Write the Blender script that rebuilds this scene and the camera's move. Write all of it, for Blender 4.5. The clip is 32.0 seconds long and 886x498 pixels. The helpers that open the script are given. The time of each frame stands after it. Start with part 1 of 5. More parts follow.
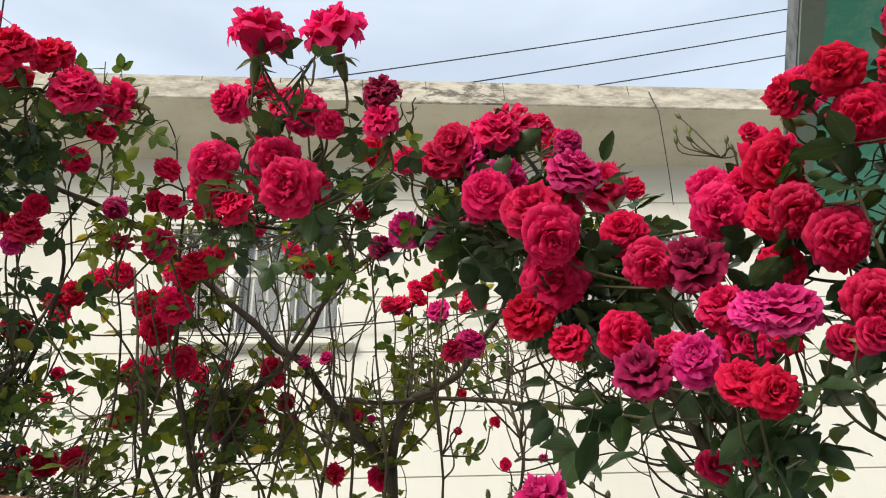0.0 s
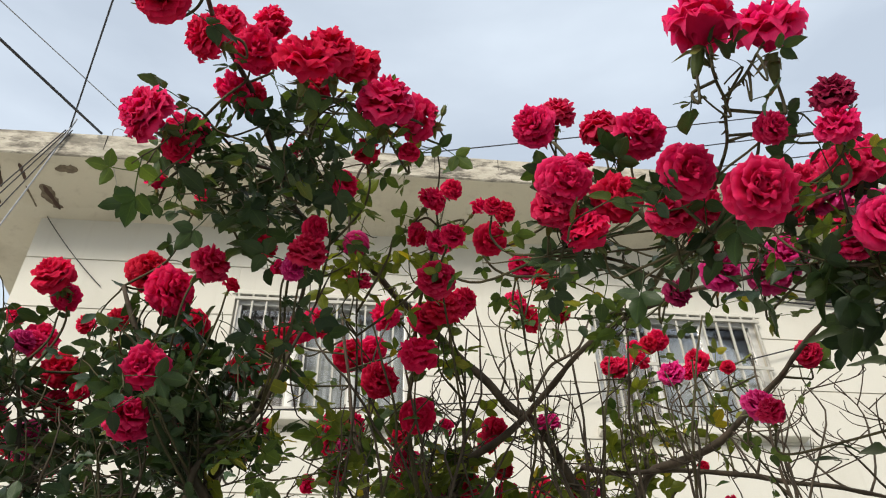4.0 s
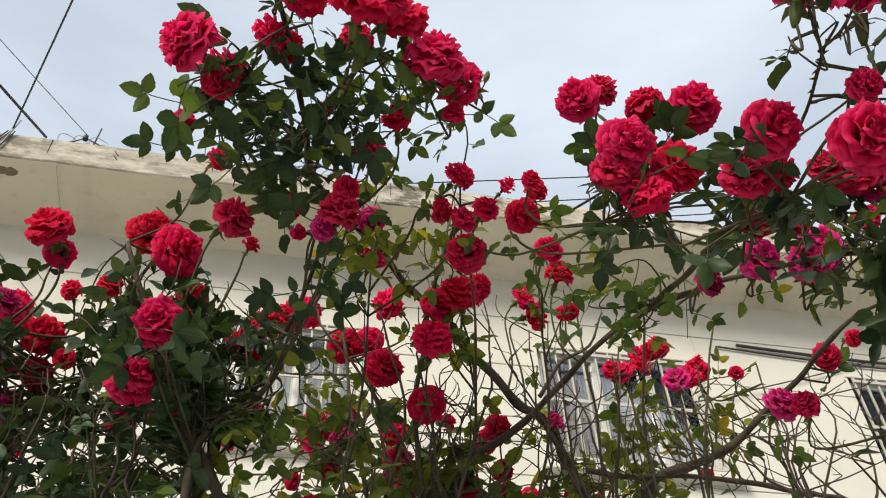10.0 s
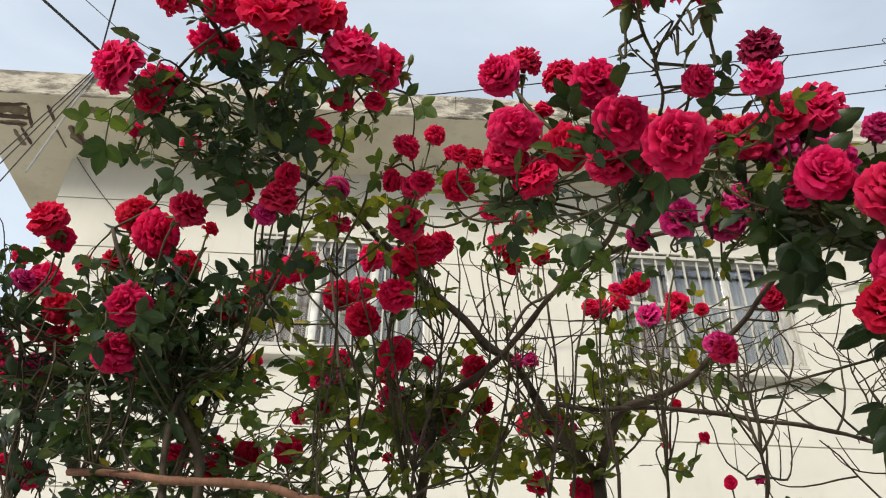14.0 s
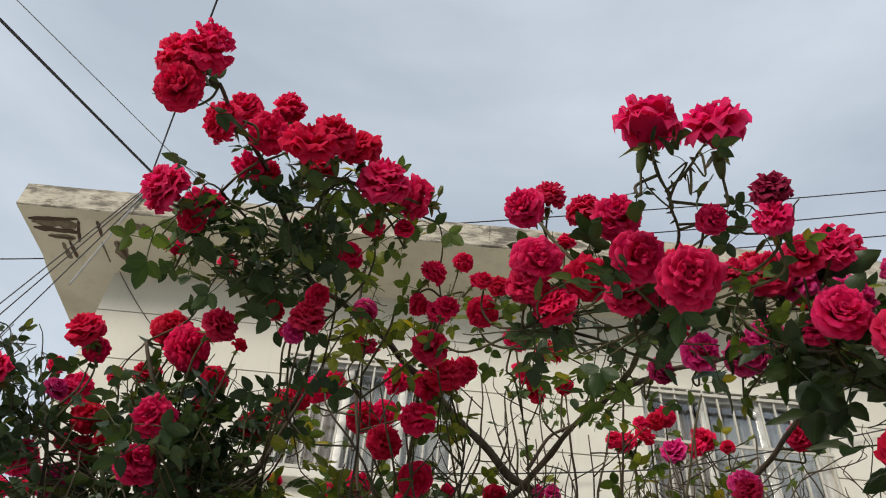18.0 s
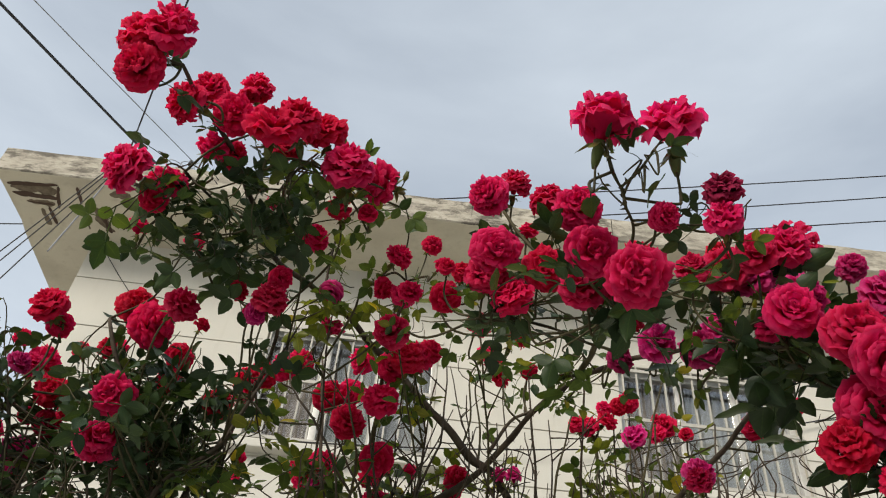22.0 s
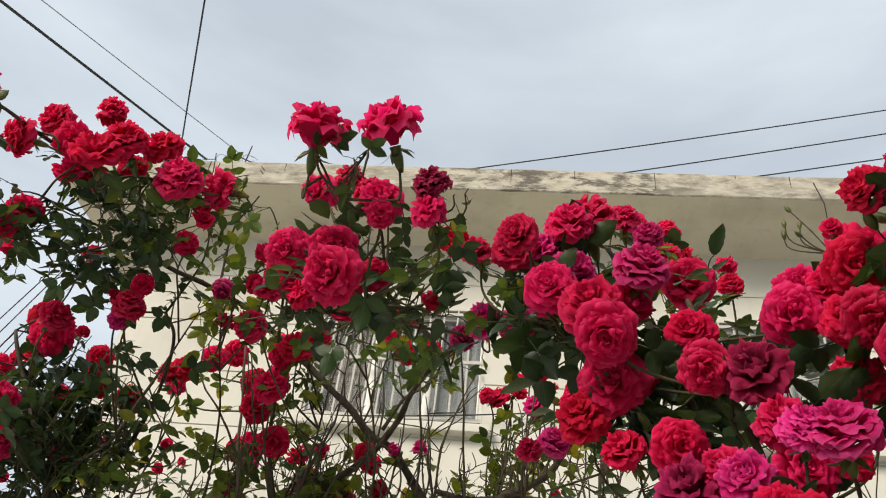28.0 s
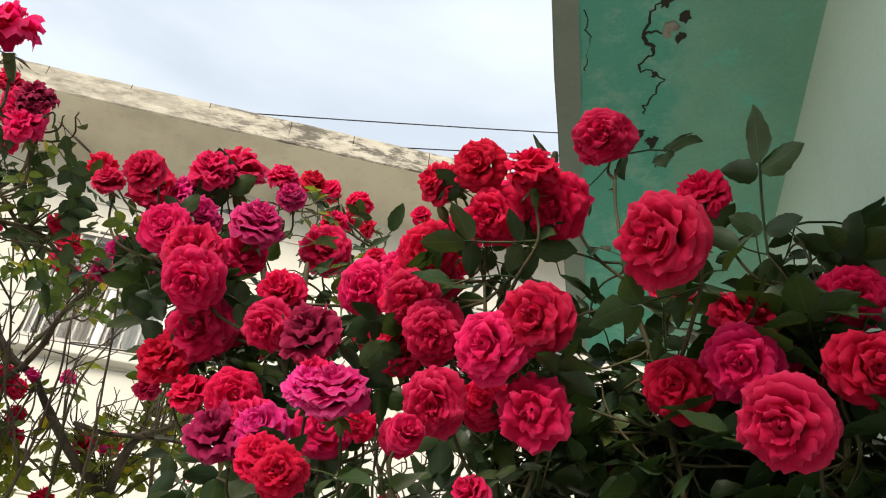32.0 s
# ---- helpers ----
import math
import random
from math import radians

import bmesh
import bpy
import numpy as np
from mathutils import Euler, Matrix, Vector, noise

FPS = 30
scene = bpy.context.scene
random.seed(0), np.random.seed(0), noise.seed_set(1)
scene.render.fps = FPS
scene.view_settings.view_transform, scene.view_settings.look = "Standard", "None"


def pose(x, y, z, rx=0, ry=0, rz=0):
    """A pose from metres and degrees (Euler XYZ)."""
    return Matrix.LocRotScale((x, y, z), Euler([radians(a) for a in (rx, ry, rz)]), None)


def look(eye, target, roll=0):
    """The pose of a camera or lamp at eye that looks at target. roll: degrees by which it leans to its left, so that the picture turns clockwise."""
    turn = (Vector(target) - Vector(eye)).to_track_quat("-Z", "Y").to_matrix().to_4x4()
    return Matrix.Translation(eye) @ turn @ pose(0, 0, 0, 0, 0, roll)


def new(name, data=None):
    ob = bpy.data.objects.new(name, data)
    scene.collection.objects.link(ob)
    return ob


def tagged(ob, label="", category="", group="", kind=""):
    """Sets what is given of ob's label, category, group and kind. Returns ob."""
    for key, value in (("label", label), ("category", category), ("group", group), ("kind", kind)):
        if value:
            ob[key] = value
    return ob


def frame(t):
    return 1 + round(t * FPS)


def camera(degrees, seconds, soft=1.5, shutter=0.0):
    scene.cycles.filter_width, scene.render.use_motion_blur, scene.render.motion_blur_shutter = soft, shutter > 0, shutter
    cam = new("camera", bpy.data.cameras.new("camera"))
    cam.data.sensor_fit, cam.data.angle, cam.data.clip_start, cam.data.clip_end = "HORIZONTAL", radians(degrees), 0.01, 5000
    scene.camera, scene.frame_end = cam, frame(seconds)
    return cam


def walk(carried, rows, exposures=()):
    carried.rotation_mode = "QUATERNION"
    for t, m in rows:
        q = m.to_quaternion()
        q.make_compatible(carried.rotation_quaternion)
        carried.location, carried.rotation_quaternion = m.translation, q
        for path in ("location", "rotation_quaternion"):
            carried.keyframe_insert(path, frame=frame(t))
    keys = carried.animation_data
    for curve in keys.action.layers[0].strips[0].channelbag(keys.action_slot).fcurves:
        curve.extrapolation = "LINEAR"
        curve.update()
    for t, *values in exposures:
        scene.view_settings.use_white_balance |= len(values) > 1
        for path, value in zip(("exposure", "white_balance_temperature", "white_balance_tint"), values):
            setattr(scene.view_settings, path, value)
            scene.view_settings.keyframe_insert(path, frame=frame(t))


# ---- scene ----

cam = camera(56.2, 32.0, soft=1.1)
PATH = [
    (0, (0.051, 0.361, 1.415), (0.241, 1.995, 2.553), -3.5),
    (0.5, (-0.011, 0.387, 1.418), (0.188, 2.02, 2.555), -3.9),
    (1, (-0.048, 0.402, 1.421), (0.162, 2.035, 2.557), -4.5),
    (1.5, (-0.073, 0.399, 1.426), (0.135, 2.03, 2.564), -5.0),
    (2, (-0.099, 0.421, 1.427), (0.046, 2.051, 2.576), -4.1),
    (2.5, (-0.147, 0.467, 1.418), (-0.012, 2.096, 2.571), -4.4),
    (3, (-0.216, 0.545, 1.432), (-0.064, 2.121, 2.653), -4.2),
    (3.5, (-0.324, 0.571, 1.441), (-0.153, 2.095, 2.725), -2.8),
    (4, (-0.461, 0.586, 1.452), (-0.287, 2.088, 2.761), -1.3),
    (4.5, (-0.578, 0.603, 1.431), (-0.322, 2.093, 2.74), -3.0),
    (6.5, (-0.669, 0.779, 1.44), (-0.494, 2.253, 2.78), -4.4),
    (7, (-0.748, 0.803, 1.44), (-0.53, 2.267, 2.785), -3.7),
    (7.5, (-0.799, 0.816, 1.443), (-0.549, 2.269, 2.795), -3.1),
    (8, (-0.83, 0.828, 1.444), (-0.561, 2.272, 2.802), -2.8),
    (8.5, (-0.823, 0.833, 1.445), (-0.523, 2.263, 2.81), -2.1),
    (9, (-0.794, 0.826, 1.444), (-0.464, 2.245, 2.814), -0.9),
    (9.5, (-0.713, 0.787, 1.441), (-0.369, 2.194, 2.82), -1.1),
    (10, (-0.61, 0.742, 1.412), (-0.282, 2.149, 2.795), -2.5),
    (10.5, (-0.546, 0.688, 1.396), (-0.361, 2.12, 2.78), -2.5),
    (11, (-0.539, 0.614, 1.405), (-0.378, 2.122, 2.709), -1.8),
    (11.5, (-0.508, 0.559, 1.427), (-0.345, 2.141, 2.64), -1.2),
    (12, (-0.441, 0.558, 1.44), (-0.279, 2.142, 2.65), -0.0),
    (12.5, (-0.367, 0.555, 1.431), (-0.225, 2.136, 2.648), 0.5),
    (13, (-0.347, 0.546, 1.42), (-0.226, 2.133, 2.631), 0.9),
    (13.5, (-0.349, 0.533, 1.42), (-0.24, 2.129, 2.622), 0.8),
    (15.5, (-0.342, 0.503, 1.424), (-0.297, 2.108, 2.617), 2.5),
    (16, (-0.362, 0.492, 1.418), (-0.337, 2.012, 2.718), 3.6),
    (16.5, (-0.357, 0.486, 1.409), (-0.346, 1.945, 2.777), 4.6),
    (17, (-0.347, 0.484, 1.4), (-0.349, 1.892, 2.82), 5.1),
    (17.5, (-0.341, 0.495, 1.396), (-0.346, 1.902, 2.817), 5.3),
    (18, (-0.332, 0.496, 1.396), (-0.337, 1.903, 2.818), 5.4),
    (18.5, (-0.324, 0.492, 1.396), (-0.309, 1.897, 2.82), 4.5),
    (19, (-0.307, 0.487, 1.398), (-0.286, 1.891, 2.822), 2.8),
    (19.5, (-0.288, 0.487, 1.397), (-0.276, 1.894, 2.818), 3.0),
    (20, (-0.286, 0.481, 1.396), (-0.283, 1.894, 2.81), 4.3),
    (20.5, (-0.31, 0.476, 1.4), (-0.302, 1.892, 2.812), 5.7),
    (21, (-0.333, 0.494, 1.396), (-0.297, 1.918, 2.799), 6.6),
    (21.5, (-0.316, 0.489, 1.409), (-0.28, 1.939, 2.786), 6.7),
    (22, (-0.293, 0.472, 1.41), (-0.259, 1.92, 2.788), 5.8),
    (22.5, (-0.277, 0.44, 1.408), (-0.248, 1.892, 2.784), 5.6),
    (23, (-0.228, 0.396, 1.41), (-0.216, 1.853, 2.78), 5.1),
    (23.5, (-0.184, 0.381, 1.42), (-0.247, 1.848, 2.777), 6.6),
    (24, (-0.169, 0.372, 1.422), (-0.255, 1.848, 2.769), 6.8),
    (24.5, (-0.152, 0.367, 1.421), (-0.253, 1.849, 2.761), 7.1),
    (25, (-0.122, 0.357, 1.422), (-0.225, 1.841, 2.758), 7.2),
    (25.5, (-0.073, 0.327, 1.422), (-0.188, 1.821, 2.747), 7.8),
    (27.5, (0.137, 0.38, 1.423), (-0.046, 1.89, 2.722), 7.2),
    (28, (0.208, 0.371, 1.435), (0.001, 1.881, 2.73), 7.2),
    (28.5, (0.281, 0.37, 1.447), (0.057, 1.88, 2.739), 7.3),
    (29, (0.327, 0.373, 1.451), (0.107, 1.888, 2.739), 8.2),
    (29.5, (0.363, 0.369, 1.452), (0.309, 1.887, 2.753), 6.1),
    (30, (0.393, 0.363, 1.434), (0.395, 1.89, 2.726), 7.0),
    (30.5, (0.413, 0.349, 1.431), (0.571, 1.872, 2.717), 5.3),
    (31, (0.438, 0.334, 1.431), (0.676, 1.86, 2.702), 4.5),
    (31.5, (0.459, 0.327, 1.43), (0.694, 1.857, 2.697), 5.2),
    (32, (0.47, 0.328, 1.43), (0.759, 1.85, 2.695), 5.1),
]
EXPOSURES = [(0, 0.74, 6500, 10), (2, 0.62, 6500, 10), (3, 0.63, 6550, 10), (4, 0.56, 6600, 10), (7, 0.66, 6750, 10), (9, 0.64, 6750, 10), (13, 0.56, 6600, 10), (15.5, 0.56, 6600, 10),
             (17, 0.25, 6650, 10), (25, 0.31, 6700, 10), (28, 0.48, 6900, 10), (29, 0.57, 7000, 10), (30, 0.62, 7000, 10), (31, 0.78, 6900, 10), (32, 0.9, 6900, 10)]
walk(cam, [(t, look(eye, target, roll)) for t, eye, target, roll in PATH], EXPOSURES)

# ---- daylight: a thinly clouded evening sky and a soft sun behind the camera ----
SUN_ELEVATION, SUN_AZIMUTH = 32.0, 214.0      # degrees; azimuth clockwise from +y
world = bpy.data.worlds.new("sky")
scene.world = world
world.use_nodes = True
wn, wl = world.node_tree.nodes, world.node_tree.links
wn.clear()
w_out, w_bg = wn.new("ShaderNodeOutputWorld"), wn.new("ShaderNodeBackground")
w_sky = wn.new("ShaderNodeTexSky")
w_sky.sky_type, w_sky.sun_disc = "NISHITA", False
w_sky.sun_elevation, w_sky.sun_rotation = radians(SUN_ELEVATION), radians(SUN_AZIMUTH)
w_sky.air_density, w_sky.dust_density, w_sky.ozone_density = 1.0, 3.0, 1.0
w_co, w_map, w_noise, w_ramp = (wn.new("ShaderNode" + n) for n in ("TexCoord", "Mapping", "TexNoise", "ValToRGB"))
w_map.inputs["Scale"].default_value = (1.1, 1.6, 4.5)
w_map.inputs["Rotation"].default_value = (0.1, 0.25, 0.4)
w_noise.inputs["Scale"].default_value, w_noise.inputs["Detail"].default_value = 1.7, 6.0
w_ramp.color_ramp.elements[0].position, w_ramp.color_ramp.elements[0].color = 0.36, (0.55, 0.55, 0.55, 1)
w_ramp.color_ramp.elements[1].position, w_ramp.color_ramp.elements[1].color = 0.68, (0.80, 0.80, 0.80, 1)
w_mix = wn.new("ShaderNodeMix")
w_mix.data_type = "RGBA"
w_mix.inputs[7].default_value = (6.25, 7.05, 7.92, 1)
wl.new(w_co.outputs["Generated"], w_map.inputs["Vector"])
wl.new(w_map.outputs["Vector"], w_noise.inputs["Vector"])
wl.new(w_noise.outputs["Fac"], w_ramp.inputs["Fac"])
wl.new(w_ramp.outputs["Color"], w_mix.inputs[0])
wl.new(w_sky.outputs["Color"], w_mix.inputs[6])
wl.new(w_mix.outputs[2], w_bg.inputs["Color"])
w_bg.inputs["Strength"].default_value = 0.1
wl.new(w_bg.outputs["Background"], w_out.inputs["Surface"])

sun = new("sun", bpy.data.lights.new("sun", "SUN"))
sun.data.energy, sun.data.angle, sun.data.color = 2.7, radians(24), (1.0, 0.94, 0.83)
_e, _a = radians(SUN_ELEVATION), radians(SUN_AZIMUTH)
SUN_WAY = Vector((math.cos(_e) * math.sin(_a), math.cos(_e) * math.cos(_a), math.sin(_e)))
sun.matrix_world = look(SUN_WAY * 40, (0, 0, 0))


noise.seed_set(11)
random.seed(11)


# ---- materials ----
def material(name):
    m = bpy.data.materials.new(name)
    m.use_nodes = True
    m.node_tree.nodes.clear()
    return m, m.node_tree.nodes, m.node_tree.links


def noise_node(n, l, scale, detail=5.0, rough=0.55, stretch=None, space="Object"):
    co, tex = n.new("ShaderNodeTexCoord"), n.new("ShaderNodeTexNoise")
    tex.inputs["Scale"].default_value, tex.inputs["Detail"].default_value, tex.inputs["Roughness"].default_value = scale, detail, rough
    if stretch:
        mp = n.new("ShaderNodeMapping")
        mp.inputs["Scale"].default_value = stretch
        l.new(co.outputs[space], mp.inputs["Vector"])
        l.new(mp.outputs["Vector"], tex.inputs["Vector"])
    else:
        l.new(co.outputs[space], tex.inputs["Vector"])
    return tex.outputs["Fac"]


def ramp(n, l, fac, *stops):
    r = n.new("ShaderNodeValToRGB")
    e = r.color_ramp.elements
    while len(e) < len(stops):
        e.new(0.5)
    for el, (pos, col) in zip(e, stops):
        el.position, el.color = pos, (*col, 1) if len(col) == 3 else col
    l.new(fac, r.inputs["Fac"])
    return r.outputs["Color"]


def mixed(n, l, fac, a, b, blend="MIX"):
    m = n.new("ShaderNodeMix")
    m.data_type, m.blend_type = "RGBA", blend
    for sock, v in ((m.inputs[0], fac), (m.inputs[6], a), (m.inputs[7], b)):
        if isinstance(v, bpy.types.NodeSocket):
            l.new(v, sock)
        else:
            sock.default_value = v if isinstance(v, (int, float)) else (*v, 1)
    return m.outputs[2]


def bumped(n, l, height, strength, distance):
    b = n.new("ShaderNodeBump")
    b.inputs["Strength"].default_value, b.inputs["Distance"].default_value = strength, distance
    l.new(height, b.inputs["Height"])
    return b.outputs["Normal"]


def finish(m, n, l, colour, rough=0.8, normal=None, metal=0.0, spec=0.3, alpha=None):
    p, o = n.new("ShaderNodeBsdfPrincipled"), n.new("ShaderNodeOutputMaterial")
    for key, v in (("Base Color", colour), ("Roughness", rough), ("Metallic", metal), ("Specular IOR Level", spec), ("Normal", normal)):
        if v is None:
            continue
        if isinstance(v, bpy.types.NodeSocket):
            l.new(v, p.inputs[key])
        else:
            p.inputs[key].default_value = (*v, 1) if isinstance(v, tuple) else v
    l.new(p.outputs["BSDF"], o.inputs["Surface"])
    return m


def plaster(name, base, dirty, scale=3.0, stain=(0.55, 0.8), bump=0.25, streak=True):
    """Painted plaster with cloudy soiling, run marks and fine grain."""
    m, n, l = material(name)
    cloud = noise_node(n, l, scale, 6)
    runs = noise_node(n, l, 2.2, 5, 0.6, (5.0, 5.0, 0.5) if streak else None)
    grain = noise_node(n, l, 160, 3)
    c = mixed(n, l, ramp(n, l, cloud, (stain[0], (0, 0, 0)), (stain[1], (1, 1, 1))), base, dirty)
    c = mixed(n, l, ramp(n, l, runs, (0.55, (0, 0, 0)), (0.85, (0.6, 0.6, 0.6))), c, dirty)
    c = mixed(n, l, 0.12, c, ramp(n, l, grain, (0.3, (0.35, 0.35, 0.33)), (0.7, (1, 1, 1))), "MULTIPLY")
    return finish(m, n, l, c, 0.85, bumped(n, l, grain, bump, 0.004))


def petal_material(name, deep, light, edge, glow=0.3):
    """A velvety petal: deeper towards its base, a little light passing through."""
    m, n, l = material(name)
    info, uv = n.new("ShaderNodeObjectInfo"), n.new("ShaderNodeUVMap")
    sep = n.new("ShaderNodeSeparateXYZ")
    l.new(uv.outputs["UV"], sep.inputs[0])
    vein = noise_node(n, l, 26, 6, 0.68, (1, 1, 0.6))
    c = mixed(n, l, ramp(n, l, sep.outputs["Y"], (0.25, (0, 0, 0)), (0.95, (1, 1, 1))), deep, light)
    c = mixed(n, l, ramp(n, l, sep.outputs["Y"], (0.80, (0, 0, 0)), (0.98, (0.85, 0.85, 0.85))), c, edge)
    hue = n.new("ShaderNodeHueSaturation")
    mr = n.new("ShaderNodeMapRange")
    mr.inputs["To Min"].default_value, mr.inputs["To Max"].default_value = 0.488, 0.502
    l.new(info.outputs["Random"], mr.inputs["Value"])
    l.new(mr.outputs["Result"], hue.inputs["Hue"])
    mv = n.new("ShaderNodeMapRange")
    mv.inputs["To Min"].default_value, mv.inputs["To Max"].default_value = 1.12, 0.86
    l.new(info.outputs["Random"], mv.inputs["Value"])
    l.new(mv.outputs["Result"], hue.inputs["Value"])
    l.new(c, hue.inputs["Color"])
    c = mixed(n, l, 0.25, hue.outputs["Color"], ramp(n, l, vein, (0.3, (0.55, 0.5, 0.55)), (0.7, (1, 1, 1))), "MULTIPLY")
    p, t, mx, o = (n.new("ShaderNode" + k) for k in ("BsdfPrincipled", "BsdfTranslucent", "MixShader", "OutputMaterial"))
    p.inputs["Roughness"].default_value, p.inputs["Specular IOR Level"].default_value = 0.62, 0.10
    p.inputs["Sheen Weight"].default_value, p.inputs["Sheen Roughness"].default_value = 0.03, 0.5
    l.new(c, p.inputs["Base Color"])
    l.new(bumped(n, l, vein, 0.5, 0.006), p.inputs["Normal"])
    l.new(c, t.inputs["Color"])
    mx.inputs[0].default_value = glow
    l.new(p.outputs["BSDF"], mx.inputs[1])
    l.new(t.outputs["BSDF"], mx.inputs[2])
    l.new(mx.outputs["Shader"], o.inputs["Surface"])
    return m


def leaf_material(name, dark, light, yellow, glow=0.3):
    m, n, l = material(name)
    info, geo = n.new("ShaderNodeObjectInfo"), n.new("ShaderNodeNewGeometry")
    add = n.new("ShaderNodeMath")
    add.operation = "ADD"
    l.new(info.outputs["Random"], add.inputs[0])
    l.new(geo.outputs["Random Per Island"], add.inputs[1])
    fr = n.new("ShaderNodeMath")
    fr.operation = "FRACT"
    l.new(add.outputs[0], fr.inputs[0])
    c = ramp(n, l, fr.outputs[0], (0.0, dark), (0.62, light), (0.94, light), (1.0, yellow))
    uv, sep = n.new("ShaderNodeUVMap"), n.new("ShaderNodeSeparateXYZ")
    l.new(uv.outputs["UV"], sep.inputs[0])
    rib = ramp(n, l, sep.outputs["X"], (0.0, (0.55, 0.55, 0.55)), (0.09, (0, 0, 0)))
    slant = n.new("ShaderNodeMath")
    slant.operation = "MULTIPLY_ADD"
    l.new(sep.outputs["X"], slant.inputs[0])
    slant.inputs[1].default_value = -0.35
    l.new(sep.outputs["Y"], slant.inputs[2])
    wave = n.new("ShaderNodeMath")
    wave.operation = "PINGPONG"
    l.new(slant.outputs[0], wave.inputs[0])
    wave.inputs[1].default_value = 0.065
    side = ramp(n, l, wave.outputs[0], (0.0, (0.22, 0.22, 0.22)), (0.02, (0, 0, 0)))
    c = mixed(n, l, rib, c, mixed(n, l, 1.0, c, (1.9, 1.75, 1.3), "MULTIPLY"))
    c = mixed(n, l, side, c, mixed(n, l, 1.0, c, (1.7, 1.6, 1.2), "MULTIPLY"))
    spots = noise_node(n, l, 70, 4)
    c = mixed(n, l, 0.35, c, ramp(n, l, spots, (0.35, (0.5, 0.5, 0.4)), (0.6, (1, 1, 1))), "MULTIPLY")
    p, t, mx, o = (n.new("ShaderNode" + k) for k in ("BsdfPrincipled", "BsdfTranslucent", "MixShader", "OutputMaterial"))
    p.inputs["Roughness"].default_value, p.inputs["Specular IOR Level"].default_value = 0.42, 0.32
    l.new(c, p.inputs["Base Color"])
    l.new(bumped(n, l, spots, 0.25, 0.002), p.inputs["Normal"])
    l.new(mixed(n, l, 1.0, c, (1.5, 1.35, 0.5), "MULTIPLY"), t.inputs["Color"])
    mx.inputs[0].default_value = glow
    l.new(p.outputs["BSDF"], mx.inputs[1])
    l.new(t.outputs["BSDF"], mx.inputs[2])
    l.new(mx.outputs["Shader"], o.inputs["Surface"])
    return m


def bark_material(name, a, b):
    m, n, l = material(name)
    long = noise_node(n, l, 30, 5, 0.6, (1, 1, 0.25))
    fine = noise_node(n, l, 220, 3)
    c = ramp(n, l, long, (0.3, a), (0.7, b))
    c = mixed(n, l, 0.4, c, ramp(n, l, fine, (0.35, (0.45, 0.45, 0.45)), (0.65, (1, 1, 1))), "MULTIPLY")
    return finish(m, n, l, c, 0.75, bumped(n, l, long, 0.5, 0.003), 0.0, 0.25)


CREAM = plaster("cream_wall_paint", (0.525, 0.512, 0.462), (0.43, 0.41, 0.355), 1.2, (0.5, 0.95))
SOFFIT = plaster("soffit_paint", (0.58, 0.54, 0.44), (0.36, 0.32, 0.25), 1.6, (0.48, 0.9))
GROOVE = plaster("groove_paint", (0.50, 0.47, 0.40), (0.36, 0.33, 0.27), 3)


def weathered_concrete(name):
    m, n, l = material(name)
    big, mid, grain = noise_node(n, l, 2.3, 7, 0.62, (1, 1, 2.2)), noise_node(n, l, 9, 6, 0.65, (0.6, 1, 1.6)), noise_node(n, l, 120, 3)
    c = ramp(n, l, mid, (0.30, (0.20, 0.18, 0.15)), (0.47, (0.40, 0.37, 0.305)), (0.72, (0.52, 0.485, 0.41)))
    c = mixed(n, l, ramp(n, l, big, (0.60, (0, 0, 0)), (0.70, (0.7, 0.7, 0.7))), c, (0.15, 0.13, 0.105))
    streak = noise_node(n, l, 4.0, 9, 0.75, (0.9, 1, 2.6))
    co, sp, span = n.new("ShaderNodeTexCoord"), n.new("ShaderNodeSeparateXYZ"), n.new("ShaderNodeMapRange")
    l.new(co.outputs["Object"], sp.inputs[0])
    l.new(sp.outputs["X"], span.inputs["Value"])
    span.inputs["From Min"].default_value, span.inputs["From Max"].default_value = -4.0, 4.0
    tone = [(0.0, 0.9), (0.12, 0.85), (0.18, 0.35), (0.40, 0.4), (0.47, 1.0), (0.64, 1.0), (0.70, 0.4), (1.0, 0.35)]
    where = ramp(n, l, span.outputs["Result"], *[(x, (v, v, v)) for x, v in tone])
    worn = mixed(n, l, 1.0, ramp(n, l, streak, (0.47, (0, 0, 0)), (0.56, (0.9, 0.9, 0.9))), where, "MULTIPLY")
    c = mixed(n, l, worn, c, (0.085, 0.075, 0.062))
    c = mixed(n, l, 0.25, c, ramp(n, l, grain, (0.3, (0.4, 0.4, 0.4)), (0.7, (1, 1, 1))), "MULTIPLY")
    return finish(m, n, l, c, 0.9, bumped(n, l, mid, 0.6, 0.012))


FASCIA = weathered_concrete("weathered_fascia_concrete")


